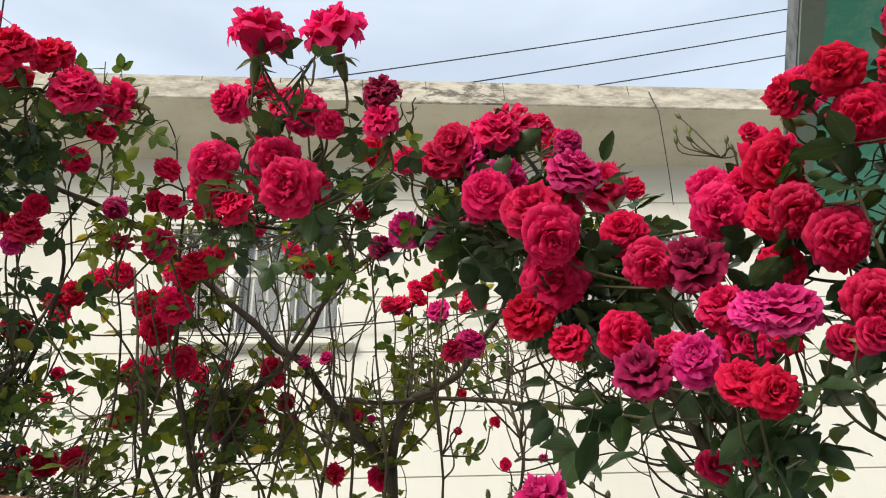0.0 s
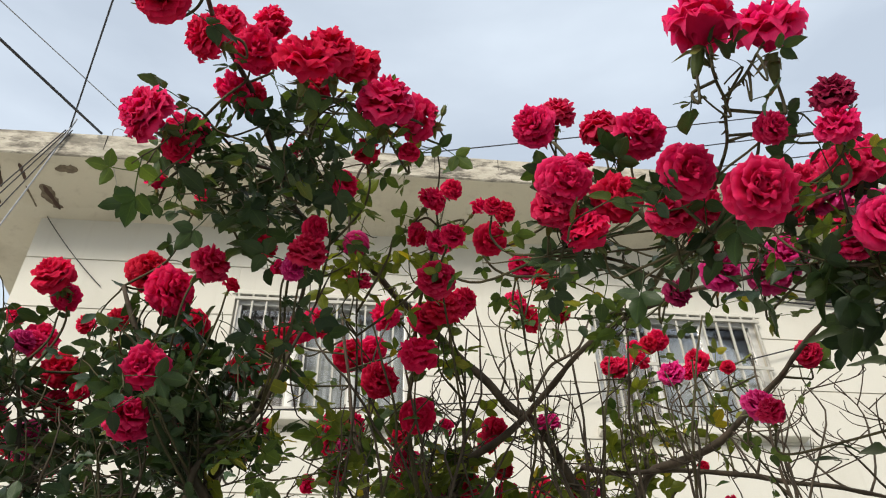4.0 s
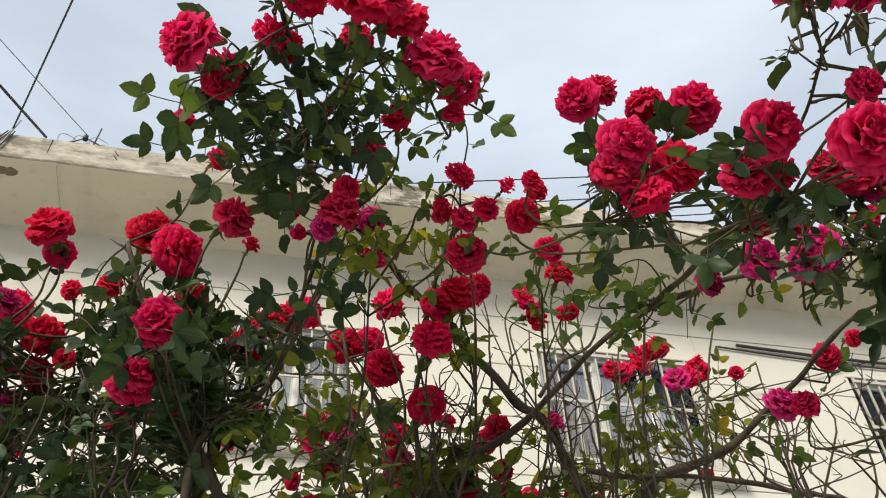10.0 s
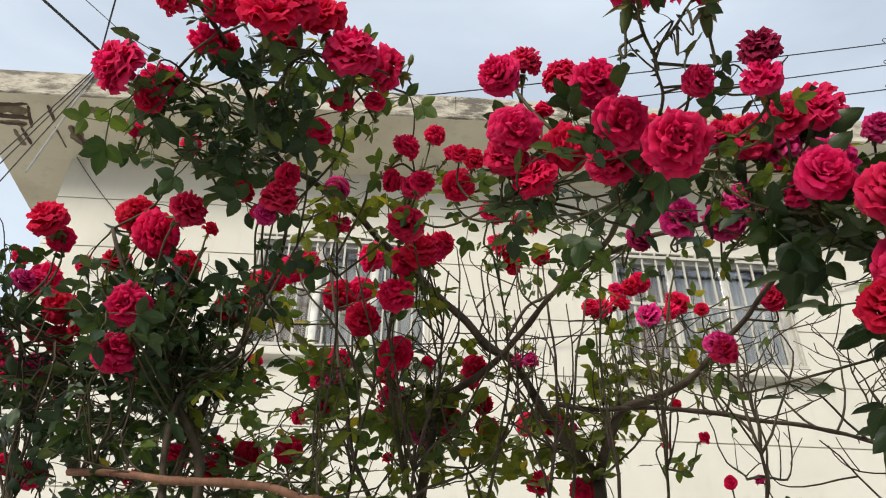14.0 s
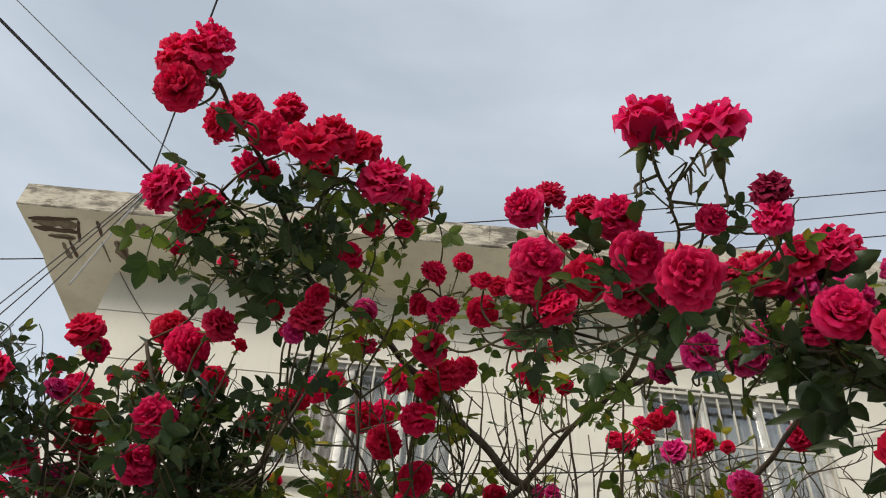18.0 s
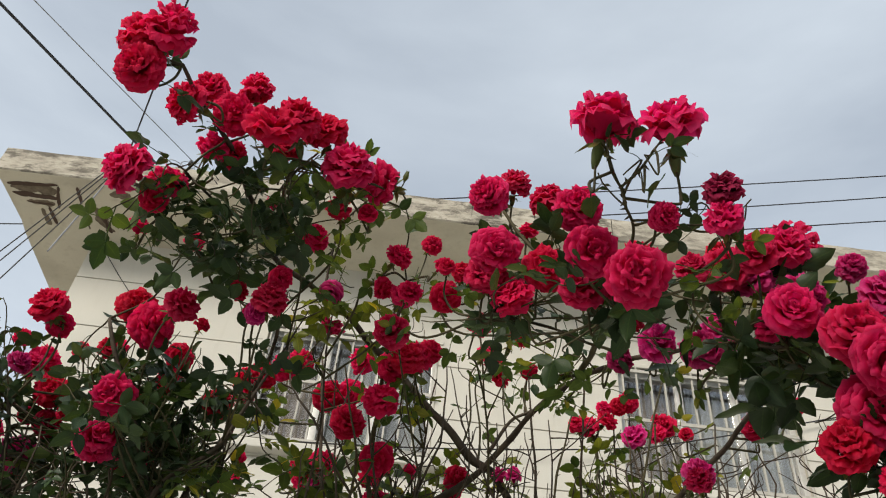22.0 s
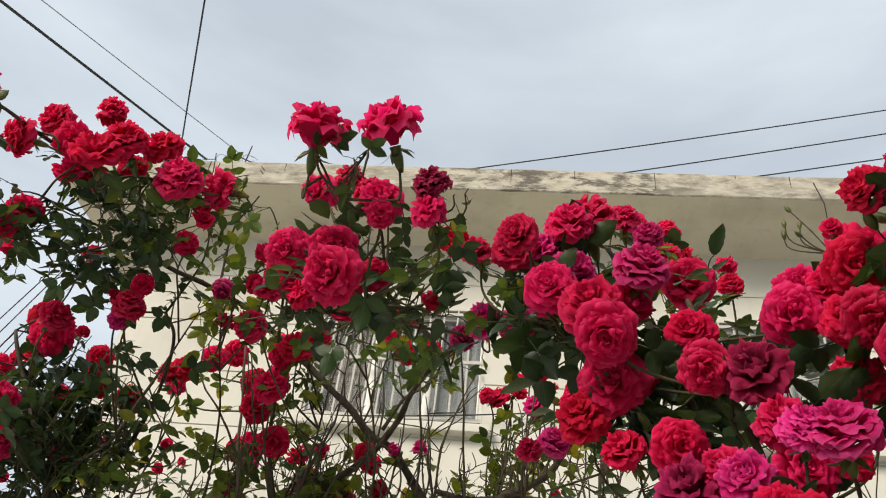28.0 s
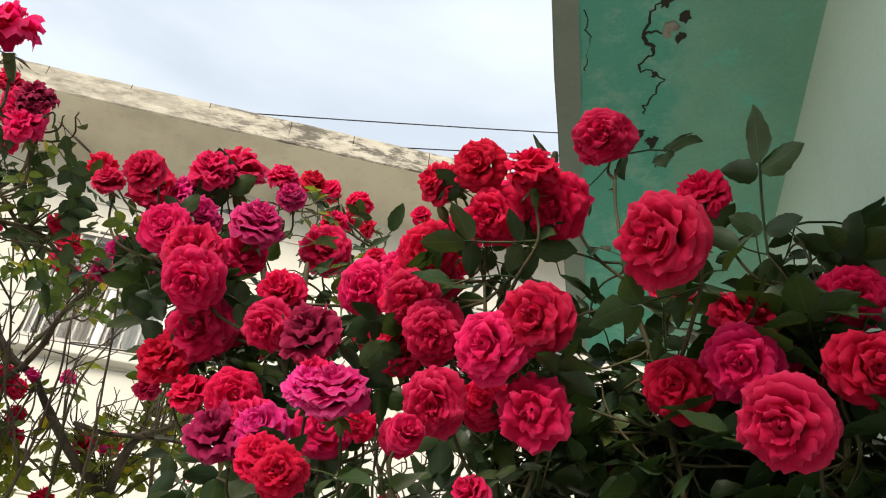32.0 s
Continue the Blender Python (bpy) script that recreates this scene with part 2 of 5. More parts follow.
def teal_plaster(name):
    m, n, l = material(name)
    big, mid, grain = noise_node(n, l, 4.5, 6), noise_node(n, l, 16, 7, 0.7), noise_node(n, l, 150, 3)
    c = ramp(n, l, big, (0.35, (0.15, 0.37, 0.285)), (0.65, (0.21, 0.46, 0.365)))
    c = mixed(n, l, ramp(n, l, mid, (0.56, (0, 0, 0)), (0.66, (0.8, 0.8, 0.8))), c, (0.14, 0.52, 0.43))
    # the outer strip carries an older, bluer coat with patches scraped down to the plaster
    co, sp, off, rag = n.new("ShaderNodeTexCoord"), n.new("ShaderNodeSeparateXYZ"), n.new("ShaderNodeMath"), n.new("ShaderNodeMath")
    l.new(co.outputs["Object"], sp.inputs[0])
    off.operation, rag.operation = "MULTIPLY_ADD", "MULTIPLY_ADD"
    l.new(sp.outputs["Y"], off.inputs[0])
    off.inputs[1].default_value = -0.41
    l.new(sp.outputs["X"], off.inputs[2])
    l.new(mid, rag.inputs[0])
    rag.inputs[1].default_value = 0.16
    l.new(off.outputs[0], rag.inputs[2])
    coat = mixed(n, l, ramp(n, l, mid, (0.50, (0, 0, 0)), (0.66, (0.8, 0.8, 0.8))), (0.10, 0.40, 0.32), (0.26, 0.50, 0.42))
    c = mixed(n, l, ramp(n, l, rag.outputs[0], (0.60, (1, 1, 1)), (0.64, (0, 0, 0))), c, coat)
    c = mixed(n, l, 0.2, c, ramp(n, l, grain, (0.3, (0.5, 0.5, 0.5)), (0.7, (1, 1, 1))), "MULTIPLY")
    return finish(m, n, l, c, 0.75, bumped(n, l, mid, 0.3, 0.003))


TEAL = teal_plaster("teal_soffit_paint")
TEAL_BAND = plaster("grey_green_edge_paint", (0.225, 0.28, 0.25), (0.15, 0.19, 0.17), 5)
SLAB_EDGE = plaster("flaking_grey_slab_paint", (0.25, 0.275, 0.27), (0.11, 0.125, 0.12), 14, (0.42, 0.62), 0.6)
PALE_TEAL = plaster("pale_teal_wall_paint", (0.49, 0.64, 0.56), (0.40, 0.54, 0.47), 2.0)
BARE = plaster("bare_plaster", (0.30, 0.29, 0.25), (0.17, 0.15, 0.125), 20, (0.4, 0.7), 0.6)


def plain(name, colour, rough=0.6, metal=0.0, spec=0.4, vary=0.35, scale=25):
    m, n, l = material(name)
    v = noise_node(n, l, scale, 5)
    c = mixed(n, l, vary, colour, ramp(n, l, v, (0.3, (0.45, 0.43, 0.4)), (0.7, (1, 1, 1))), "MULTIPLY")
    return finish(m, n, l, c, rough, bumped(n, l, v, 0.15, 0.002), metal, spec)


CRACK = plain("crack_shadow", (0.05, 0.045, 0.04), 0.95, 0, 0.05)
IRON = plain("white_painted_iron", (0.42, 0.41, 0.37), 0.55)
FRAME_GREY = plain("aluminium_window_frame", (0.55, 0.55, 0.53), 0.45, 0.3)
CURTAIN = plain("grey_curtain_cloth", (0.20, 0.185, 0.165), 0.9, 0, 0.1, 0.3, 14)
CURTAIN_PALE = plain("pale_blue_curtain_cloth", (0.27, 0.29, 0.285), 0.9, 0, 0.1, 0.3, 14)
# dark base colour stands in for the shade of the room indoors
DARK_ROOM = plain("unlit_room_colour", (0.12, 0.115, 0.105), 0.9)
WIRE = plain("black_cable", (0.03, 0.03, 0.033), 0.6)
WIRE_PALE = plain("grey_cable", (0.30, 0.31, 0.33), 0.6)
SPALL = plain("broken_brown_plaster", (0.20, 0.165, 0.125), 0.95, 0, 0.1, 0.75, 30)
RUST = plain("rusted_iron", (0.075, 0.045, 0.032), 0.85)
# unseen ground, made pale so that it throws light up under things
EARTH = plain("pale_bounce_ground", (0.52, 0.49, 0.43), 0.95, 0, 0.1, 0.4, 6)


def glass_material():
    m, n, l = material("window_glass")
    t, g, mx, o = (n.new("ShaderNode" + k) for k in ("BsdfTransparent", "BsdfGlossy", "MixShader", "OutputMaterial"))
    f = n.new("ShaderNodeFresnel")
    f.inputs["IOR"].default_value = 1.5
    g.inputs["Roughness"].default_value = 0.03
    l.new(f.outputs["Fac"], mx.inputs[0])
    l.new(t.outputs["BSDF"], mx.inputs[1])
    l.new(g.outputs["BSDF"], mx.inputs[2])
    l.new(mx.outputs["Shader"], o.inputs["Surface"])
    return m


GLASS = glass_material()
RED = petal_material("crimson_petals", (0.62, 0.005, 0.040), (0.85, 0.011, 0.068), (0.88, 0.034, 0.105), 0.52)
ROSE = petal_material("rose_red_petals", (0.60, 0.006, 0.058), (0.84, 0.016, 0.108), (0.89, 0.058, 0.175), 0.52)
PINK = petal_material("magenta_pink_petals", (0.58, 0.008, 0.13), (0.82, 0.030, 0.245), (0.88, 0.11, 0.36), 0.5)
WINE = petal_material("fading_wine_petals", (0.20, 0.004, 0.034), (0.40, 0.010, 0.075), (0.52, 0.04, 0.13), 0.36)
PETALS = {"r": RED, "m": ROSE, "p": PINK, "w": WINE}
# the two yellower greens have light from behind put into their colour
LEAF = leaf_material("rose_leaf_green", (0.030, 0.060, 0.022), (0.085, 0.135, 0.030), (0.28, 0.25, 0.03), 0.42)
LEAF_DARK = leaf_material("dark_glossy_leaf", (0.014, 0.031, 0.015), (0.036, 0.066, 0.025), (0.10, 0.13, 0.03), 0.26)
LEAF_PALE = leaf_material("backlit_pale_leaf", (0.055, 0.080, 0.016), (0.125, 0.155, 0.026), (0.40, 0.32, 0.03), 0.5)
SEPAL = leaf_material("sepal_green", (0.040, 0.060, 0.025), (0.080, 0.095, 0.035), (0.16, 0.10, 0.045), 0.15)
BARK = bark_material("grey_brown_bark", (0.030, 0.022, 0.015), (0.092, 0.070, 0.048))
GREEN_CANE = bark_material("green_brown_cane", (0.034, 0.030, 0.014), (0.088, 0.074, 0.036))
RED_CANE = bark_material("red_brown_cane", (0.13, 0.060, 0.038), (0.25, 0.13, 0.085))


# ---- building helpers ----
def part(name, bm, mat, parent=None, label=""):
    me = bpy.data.meshes.new(name)
    bm.to_mesh(me)
    bm.free()
    me.materials.append(mat)
    ob = new(name, me)
    if parent is not None:
        ob.parent = parent
        ob.matrix_parent_inverse = parent.matrix_basis.inverted()
    if label:
        ob["label"] = label
    return ob


def thing(name, at, label, category, group="", kind=""):
    ob = new(name)
    ob.location = at
    ob.empty_display_size = 0.1
    return tagged(ob, label, category, group, kind)


def add_box(bm, lo, hi, bevel=0.0):
    m = Matrix.LocRotScale([(a + b) / 2 for a, b in zip(lo, hi)], None, [b - a for a, b in zip(lo, hi)])
    made = bmesh.ops.create_cube(bm, size=1, matrix=m)
    if bevel:
        edges = {e for v in made["verts"] for e in v.link_edges}
        bmesh.ops.bevel(bm, geom=list(edges), offset=bevel, segments=2, affect="EDGES", profile=0.6)


def box(lo, hi, bevel=0.0):
    bm = bmesh.new()
    add_box(bm, lo, hi, bevel)
    return bm


def smooth_line(points, steps=6):
    """A Catmull-Rom line through the points."""
    p = [Vector(q) for q in points]
    p = [2 * p[0] - p[1]] + p + [2 * p[-1] - p[-2]]
    out = []
    for a, b, c, d in zip(p, p[1:], p[2:], p[3:]):
        for k in range(steps):
            t = k / steps
            out.append(0.5 * (2 * b + (c - a) * t + (2 * a - 5 * b + 4 * c - d) * t * t + (3 * b - a - 3 * c + d) * t**3))
    return out + [p[-2]]


def add_tube(bm, line, radii, sides=6, knots=0.0):
    rings, up = [], Vector((0.31, 0.2, 0.93))
    for i, q in enumerate(line):
        way = (line[min(i + 1, len(line) - 1)] - line[max(i - 1, 0)]).normalized()
        side = way.cross(up)
        side = side.normalized() if side.length > 1e-3 else Vector((1, 0, 0))
        other = side.cross(way)
        r = radii[0] + (radii[1] - radii[0]) * i / max(1, len(line) - 1)
        if knots:
            r *= 1 + knots * noise.noise(q * 23)
        rings.append([bm.verts.new(q + r * (math.cos(a) * side + math.sin(a) * other)) for a in (2 * math.pi * k / sides for k in range(sides))])
    for a, b in zip(rings, rings[1:]):
        for k in range(sides):
            f = bm.faces.new((a[k], a[(k + 1) % sides], b[(k + 1) % sides], b[k]))
            f.smooth = True
    bm.faces.new(list(reversed(rings[0])))
    bm.faces.new(rings[-1])


def tube(line, radii, sides=6, knots=0.0):
    bm = bmesh.new()
    add_tube(bm, line, radii, sides, knots)
    return bm


# ---- ground ----
bm = bmesh.new()
bmesh.ops.create_grid(bm, x_segments=40, y_segments=40, size=150)
for v in bm.verts:
    v.co.z = -0.02 + 0.03 * noise.noise(v.co * 0.13)
tagged(part("ground", bm, EARTH), "unseen ground under the rose bushes, kept pale to bounce light up", "ground", kind="structure")

# ---- the cream house ----
WY, WX0, WX1, WBACK, WTOP = 6.0, -3.23, 9.5, 13.0, 6.28
FY, FX0, FX1, FTOP, FBOT = 5.30, -3.92, 9.9, 6.60, 6.33
WINDOWS = [(-1.516, -0.107), (1.376, 2.822), (4.25, 5.69)]
SILL, HEAD, COURSE = 4.479, 5.573, 0.49


def wall_pieces(x0, x1, z0, z1, holes):
    """Rectangles of a wall between its openings."""
    out, xs = [], [x0] + [x for h in holes for x in h] + [x1]
    for i, (a, b) in enumerate(zip(xs, xs[1:])):
        if i % 2 == 0:
            out.append((a, b, z0, z1))
        else:
            out += [(a, b, z0, SILL), (a, b, HEAD, z1)]
    return out


bm = bmesh.new()
for a, b, z0, z1 in wall_pieces(WX0 + 0.02, WX1, -0.3, WTOP + 0.3, WINDOWS):
    add_box(bm, (a, WY + 0.009, z0), (b, WY + 0.24, z1))
wall_front = tagged(part("wall_front", bm, GROOVE), "cream plastered house wall with horizontal grooves", "wall", kind="structure")
bm = box((WX0 + 0.02, WY + 0.24, -0.3), (WX0 + 0.24, WBACK, WTOP + 0.3))
tagged(part("wall_side", bm, CREAM), "cream plastered side wall of the house", "wall", kind="structure")
bm = box((WX0 + 0.02, WBACK, -0.3), (WX1, WBACK + 0.2, WTOP + 0.3))
tagged(part("wall_back", bm, CREAM), "cream plastered back wall of the house", "wall", kind="structure")
bm = box((WX1 - 0.2, WY + 0.24, -0.3), (WX1, WBACK, WTOP + 0.3))
tagged(part("wall_end", bm, CREAM), "cream plastered end wall of the house", "wall", kind="structure")
# added backing wall; its dark colour imitates an unlit room
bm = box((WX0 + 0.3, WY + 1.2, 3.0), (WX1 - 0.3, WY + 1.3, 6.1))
tagged(part("wall_inner", bm, DARK_ROOM), "inner wall behind the windows, coloured dark for the unlit room", "wall", kind="structure")


def soffit_z(y):
    return FBOT - 0.02 * (y - FY) / (WY - FY)


def roof_slab():
    """A flat concrete slab that reaches out past the wall, with a worn, uneven edge."""
    bm = bmesh.new()
    xs = np.concatenate([np.linspace(FX0, 4.2, 110), np.linspace(4.3, FX1, 12)])
    rows = []
    for x in xs:
        j = 0.007 * noise.noise((x * 2.1, 0, 3)) + 0.004 * noise.noise((x * 11, 0, 5))
        k = 0.006 * noise.noise((x * 3.3, 7, 1)) + 0.005 * noise.noise((x * 17, 9, 1))
        s = max(0, 1 - (x - FX0) / 1.2)      # the end of the slab runs in towards the wall's corner
        rows.append([bm.verts.new(p) for p in ((x + 0.30 * s, WBACK + 0.5, FTOP), (x, FY + 0.02, FTOP + j), (x, FY + k * 0.4, FTOP - 0.015 + j), (x, FY, FBOT + 0.012 + k), (x, FY + 0.012, FBOT + k),
                                               (x + 0.07 * s, WY - 0.12, soffit_z(WY - 0.12)), (x + 0.085 * s, WY + 0.01, WTOP), (x + 0.30 * s, WBACK + 0.5, WTOP))])
    for a, b in zip(rows, rows[1:]):
        for k in range(8):
            f = bm.faces.new((a[k], b[k], b[(k + 1) % 8], a[(k + 1) % 8]))
            f.material_index = 1 if k in (4, 5, 6) else 0
    bm.faces.new(rows[0])
    bm.faces.new(list(reversed(rows[-1])))
    bmesh.ops.recalc_face_normals(bm, faces=bm.faces)
    ob = part("roof", bm, FASCIA)
    ob.data.materials.append(SOFFIT)
    return tagged(ob, "flat concrete roof slab with a stained weathered edge", "roof", kind="structure")


roof = roof_slab()


def torn_strip(a, b, w0, w1, seed, mat, drop=0.004):
    """A ragged strip of lost plaster on the soffit, from a to b."""
    bm, a, b = bmesh.new(), Vector((*a, 0)), Vector((*b, 0))
    side = (b - a).normalized().cross(Vector((0, 0, 1)))
    n, left_edge, right_edge = 12, [], []
    for i in range(n + 1):
        t = i / n
        w = 0.62 * (w0 + (w1 - w0) * t) * min(1, 0.25 + 6 * t, 0.25 + 6 * (1 - t))
        for edge, s in ((left_edge, -1), (right_edge, 1)):
            q = a.lerp(b, t) + side * s * w * (1 + 0.8 * noise.noise((t * 6, s * 9, seed)))
            edge.append([bm.verts.new((q.x, q.y, soffit_z(q.y) - d)) for d in (drop, -0.012)])
    for i in range(n):
        for k in (0, 1):
            bm.faces.new((left_edge[i][k], left_edge[i + 1][k], right_edge[i + 1][k], right_edge[i][k]))
        for edge in (left_edge, right_edge):
            bm.faces.new((edge[i][0], edge[i + 1][0], edge[i + 1][1], edge[i][1]))
    bmesh.ops.recalc_face_normals(bm, faces=bm.faces)
    part("spalled_patch", bm, mat, roof, "broken plaster with a rusted bar showing")


# broken plaster and rusted bars under the roof's corner
for k, (p, q, w0, w1, mat, drop) in enumerate([
        ((-3.858, 5.454), (-3.428, 5.42), 0.035, 0.022, RUST, 0.006), ((-3.837, 5.55), (-3.446, 5.573), 0.04, 0.03, RUST, 0.007), ((-3.431, 5.433), (-3.474, 5.685), 0.022, 0.022, RUST, 0.005),
        ((-3.84, 5.49), (-3.45, 5.49), 0.05, 0.09, SPALL, 0.003), ((-3.74, 5.638), (-3.497, 5.64), 0.035, 0.05, SPALL, 0.004), ((-3.73, 5.642), (-3.51, 5.645), 0.014, 0.018, RUST, 0.006),
        ((-3.626, 5.704), (-3.603, 5.925), 0.03, 0.035, SPALL, 0.004), ((-3.595, 5.896), (-3.493, 6.249), 0.035, 0.16, SPALL, 0.004), ((-3.585, 5.92), (-3.51, 6.22), 0.018, 0.05, RUST, 0.007),
        ((-3.56, 5.68), (-3.54, 5.88), 0.02, 0.03, RUST, 0.006), ((-3.264, 5.412), (-3.263, 5.597), 0.028, 0.02, RUST, 0.005), ((-3.277, 5.659), (-3.253, 5.907), 0.014, 0.012, SPALL, 0.004),
        ((-3.148, 5.629), (-3.062, 5.932), 0.075, 0.085, SPALL, 0.004), ((-3.135, 5.64), (-3.06, 5.92), 0.03, 0.025, RUST, 0.007), ((-3.001, 5.457), (-2.821, 5.441), 0.05, 0.07, SPALL, 0.003)]):
    torn_strip(p, q, w0, w1, 3.7 * k, mat, drop)
for k in range(9):
    x = -2.6 + 0.62 * k + random.uniform(-0.2, 0.2)
    z0 = FTOP - 0.02
    line = [Vector((x + 0.006 * noise.noise((i, k, 0)), FY - 0.001, z0 - i * random.uniform(0.02, 0.035))) for i in range(random.randint(3, 7))]
    part("edge_crack", tube(line, (0.004, 0.0015), 4), CRACK, roof)


def window(k, x0, x1):
    fr = bmesh.new()
    w, y0, y1 = 0.05, WY + 0.07, WY + 0.12
    for lo, hi in (((x0, y0, SILL), (x1, y1, SILL + w)), ((x0, y0, HEAD - w), (x1, y1, HEAD)), ((x0, y0, SILL + w), (x0 + w, y1, HEAD - w)), ((x1 - w, y0, SILL + w), (x1, y1, HEAD - w))):
        add_box(fr, lo, hi, 0.006)
    win = tagged(part(f"window_{k}", fr, FRAME_GREY), "barred upper window with drawn grey striped curtains", "window", kind="structure")
    for x in (x0 + 0.36 * (x1 - x0), x0 + 0.68 * (x1 - x0)):
        part("mullion", box((x - 0.03, y0 + 0.002, SILL + w), (x + 0.03, y1 - 0.004, HEAD - w), 0.005), FRAME_GREY, win)
    edges = [x0 + w, x0 + 0.36 * (x1 - x0) - 0.03, x0 + 0.36 * (x1 - x0) + 0.03, x0 + 0.68 * (x1 - x0) - 0.03, x0 + 0.68 * (x1 - x0) + 0.03, x1 - w]
    for a, b in zip(edges[::2], edges[1::2]):
        pane = part("pane", box((a, WY + 0.092, SILL + w), (b, WY + 0.097, HEAD - w)), GLASS, win)
        pane.visible_shadow = False
    part("window_sill", box((x0 - 0.08, WY - 0.10, SILL - 0.07), (x1 + 0.08, WY + 0.07, SILL), 0.012), CREAM, win, "projecting cream plaster sill")
    part("window_head", box((x0 - 0.03, WY - 0.012, HEAD), (x1 + 0.03, WY + 0.07, HEAD + 0.04), 0.006), CREAM, win)
    n = 13
    for i in range(n):
        x = x0 + 0.03 + (x1 - x0 - 0.06) * i / (n - 1)
        part("bar", box((x - 0.007, WY - 0.030, SILL + 0.004), (x + 0.007, WY - 0.012, HEAD - 0.004)), IRON, win)
    for z in (SILL + 0.05, SILL + 0.52 * (HEAD - SILL), HEAD - 0.06):
        part("crossbar", box((x0 + 0.004, WY - 0.042, z - 0.014), (x1 - 0.004, WY - 0.031, z + 0.014)), IRON, win)
    for a, b, mat in ((x0 + 0.02, x0 + 0.40 * (x1 - x0), CURTAIN), (x0 + 0.40 * (x1 - x0), x1 - 0.03, CURTAIN_PALE)):
        bm, m = bmesh.new(), 70
        cols = []
        for i in range(m + 1):
            x = a + (b - a) * i / m
            y = WY + 0.22 + 0.011 * math.sin(i * 0.95 + noise.noise((i * 0.12, k, 0)) * 3) + 0.01 * noise.noise((i * 0.5, 0, 0))
            cols.append([bm.verts.new((x, y + 0.006 * math.sin(z * 3 + i), SILL - 0.05 + z)) for z in (0, 0.45, 0.9, 1.3)])
        for p, q in zip(cols, cols[1:]):
            for j in range(3):
                bm.faces.new((p[j], q[j], q[j + 1], p[j + 1])).smooth = True
        part("curtain", bm, mat, win)
    return win


for k, (a, b) in enumerate(WINDOWS, 1):
    window(k, a, b)


# ---- the porch: a concrete slab on a pale teal wall beside the camera ----
SLAB_Z, SLAB_TOP, LEAN, EDGE, INNER = 2.61, 2.69, 0.41, 0.313, 0.783
Y0, Y1 = -3.5, 2.05


def skewed(y, off, z):
    return Vector((LEAN * y + off, y, z))


def prism(offs, y0, y1, z0, z1, cut=1):
    """A block between two offsets of the porch's slanting line."""
    bm, rows = bmesh.new(), []
    for i in range(cut + 1):
        y = y0 + (y1 - y0) * i / cut
        rows.append([bm.verts.new(skewed(y, o, z)) for o, z in ((offs[0], z0), (offs[1], z0), (offs[1], z1), (offs[0], z1))])
    for a, b in zip(rows, rows[1:]):
        for k in range(4):
            bm.faces.new((a[k], a[(k + 1) % 4], b[(k + 1) % 4], b[k]))
    bm.faces.new(rows[0])
    bm.faces.new(list(reversed(rows[-1])))
    bmesh.ops.recalc_face_normals(bm, faces=bm.faces)
    return bm


bm = prism((EDGE, 4.0), Y0, Y1, SLAB_Z + 0.01, SLAB_TOP, 40)
for v in bm.verts:
    v.co += 0.004 * noise.noise_vector(v.co * 9)
slab = tagged(part("porch_slab", bm, SLAB_EDGE), "concrete porch slab with flaking grey edge paint", "slab", kind="structure")
part("edge_band", prism((EDGE + 0.002, EDGE + 0.049), Y0, Y1, SLAB_Z - 0.002, SLAB_Z + 0.012), TEAL_BAND, slab, "grey-green painted margin of the soffit")
part("soffit", prism((EDGE + 0.049, INNER + 0.02), Y0, Y1, SLAB_Z, SLAB_Z + 0.012), TEAL, slab, "peeling teal painted underside")
tagged(part("wall_porch", prism((INNER, INNER + 0.2), Y0, Y1 - 0.05, -0.2, SLAB_Z), PALE_TEAL), "pale teal plastered porch wall", "wall", kind="structure")
tagged(part("wall_porch_end", prism((INNER + 0.2, 4.0), Y1 - 0.25, Y1 - 0.05, -0.2, SLAB_Z), PALE_TEAL), "pale teal plastered porch end wall", "wall", kind="structure")


def crack(points, r=0.0035):
    line = smooth_line([skewed(y, o, SLAB_Z - 0.0005) for y, o in points], 8)
    for q in line:
        q += Vector((noise.noise(q * 110), noise.noise(q * 110 + Vector((9, 0, 0))), 0)) * 0.012
    bm = tube(line, (r, r * 0.6), 5, 1.6)
    for v in bm.verts:
        v.co.z = SLAB_Z + (v.co.z - SLAB_Z) * 0.35
    part("soffit_crack", bm, CRACK, slab)


crack([(0.93, 0.486), (1.0, 0.505), (1.03, 0.500), (1.087, 0.477), (1.115, 0.494), (1.155, 0.470), (1.16, 0.512), (1.191, 0.508), (1.227, 0.489), (1.25, 0.480)], 0.0021)
crack([(1.087, 0.477), (1.075, 0.505), (1.065, 0.522)], 0.0015)
crack([(1.304, 0.487), (1.319, 0.517), (1.345, 0.512), (1.365, 0.517)], 0.0017)
crack([(1.07, 0.372), (1.12, 0.380), (1.19, 0.370)], 0.0013)
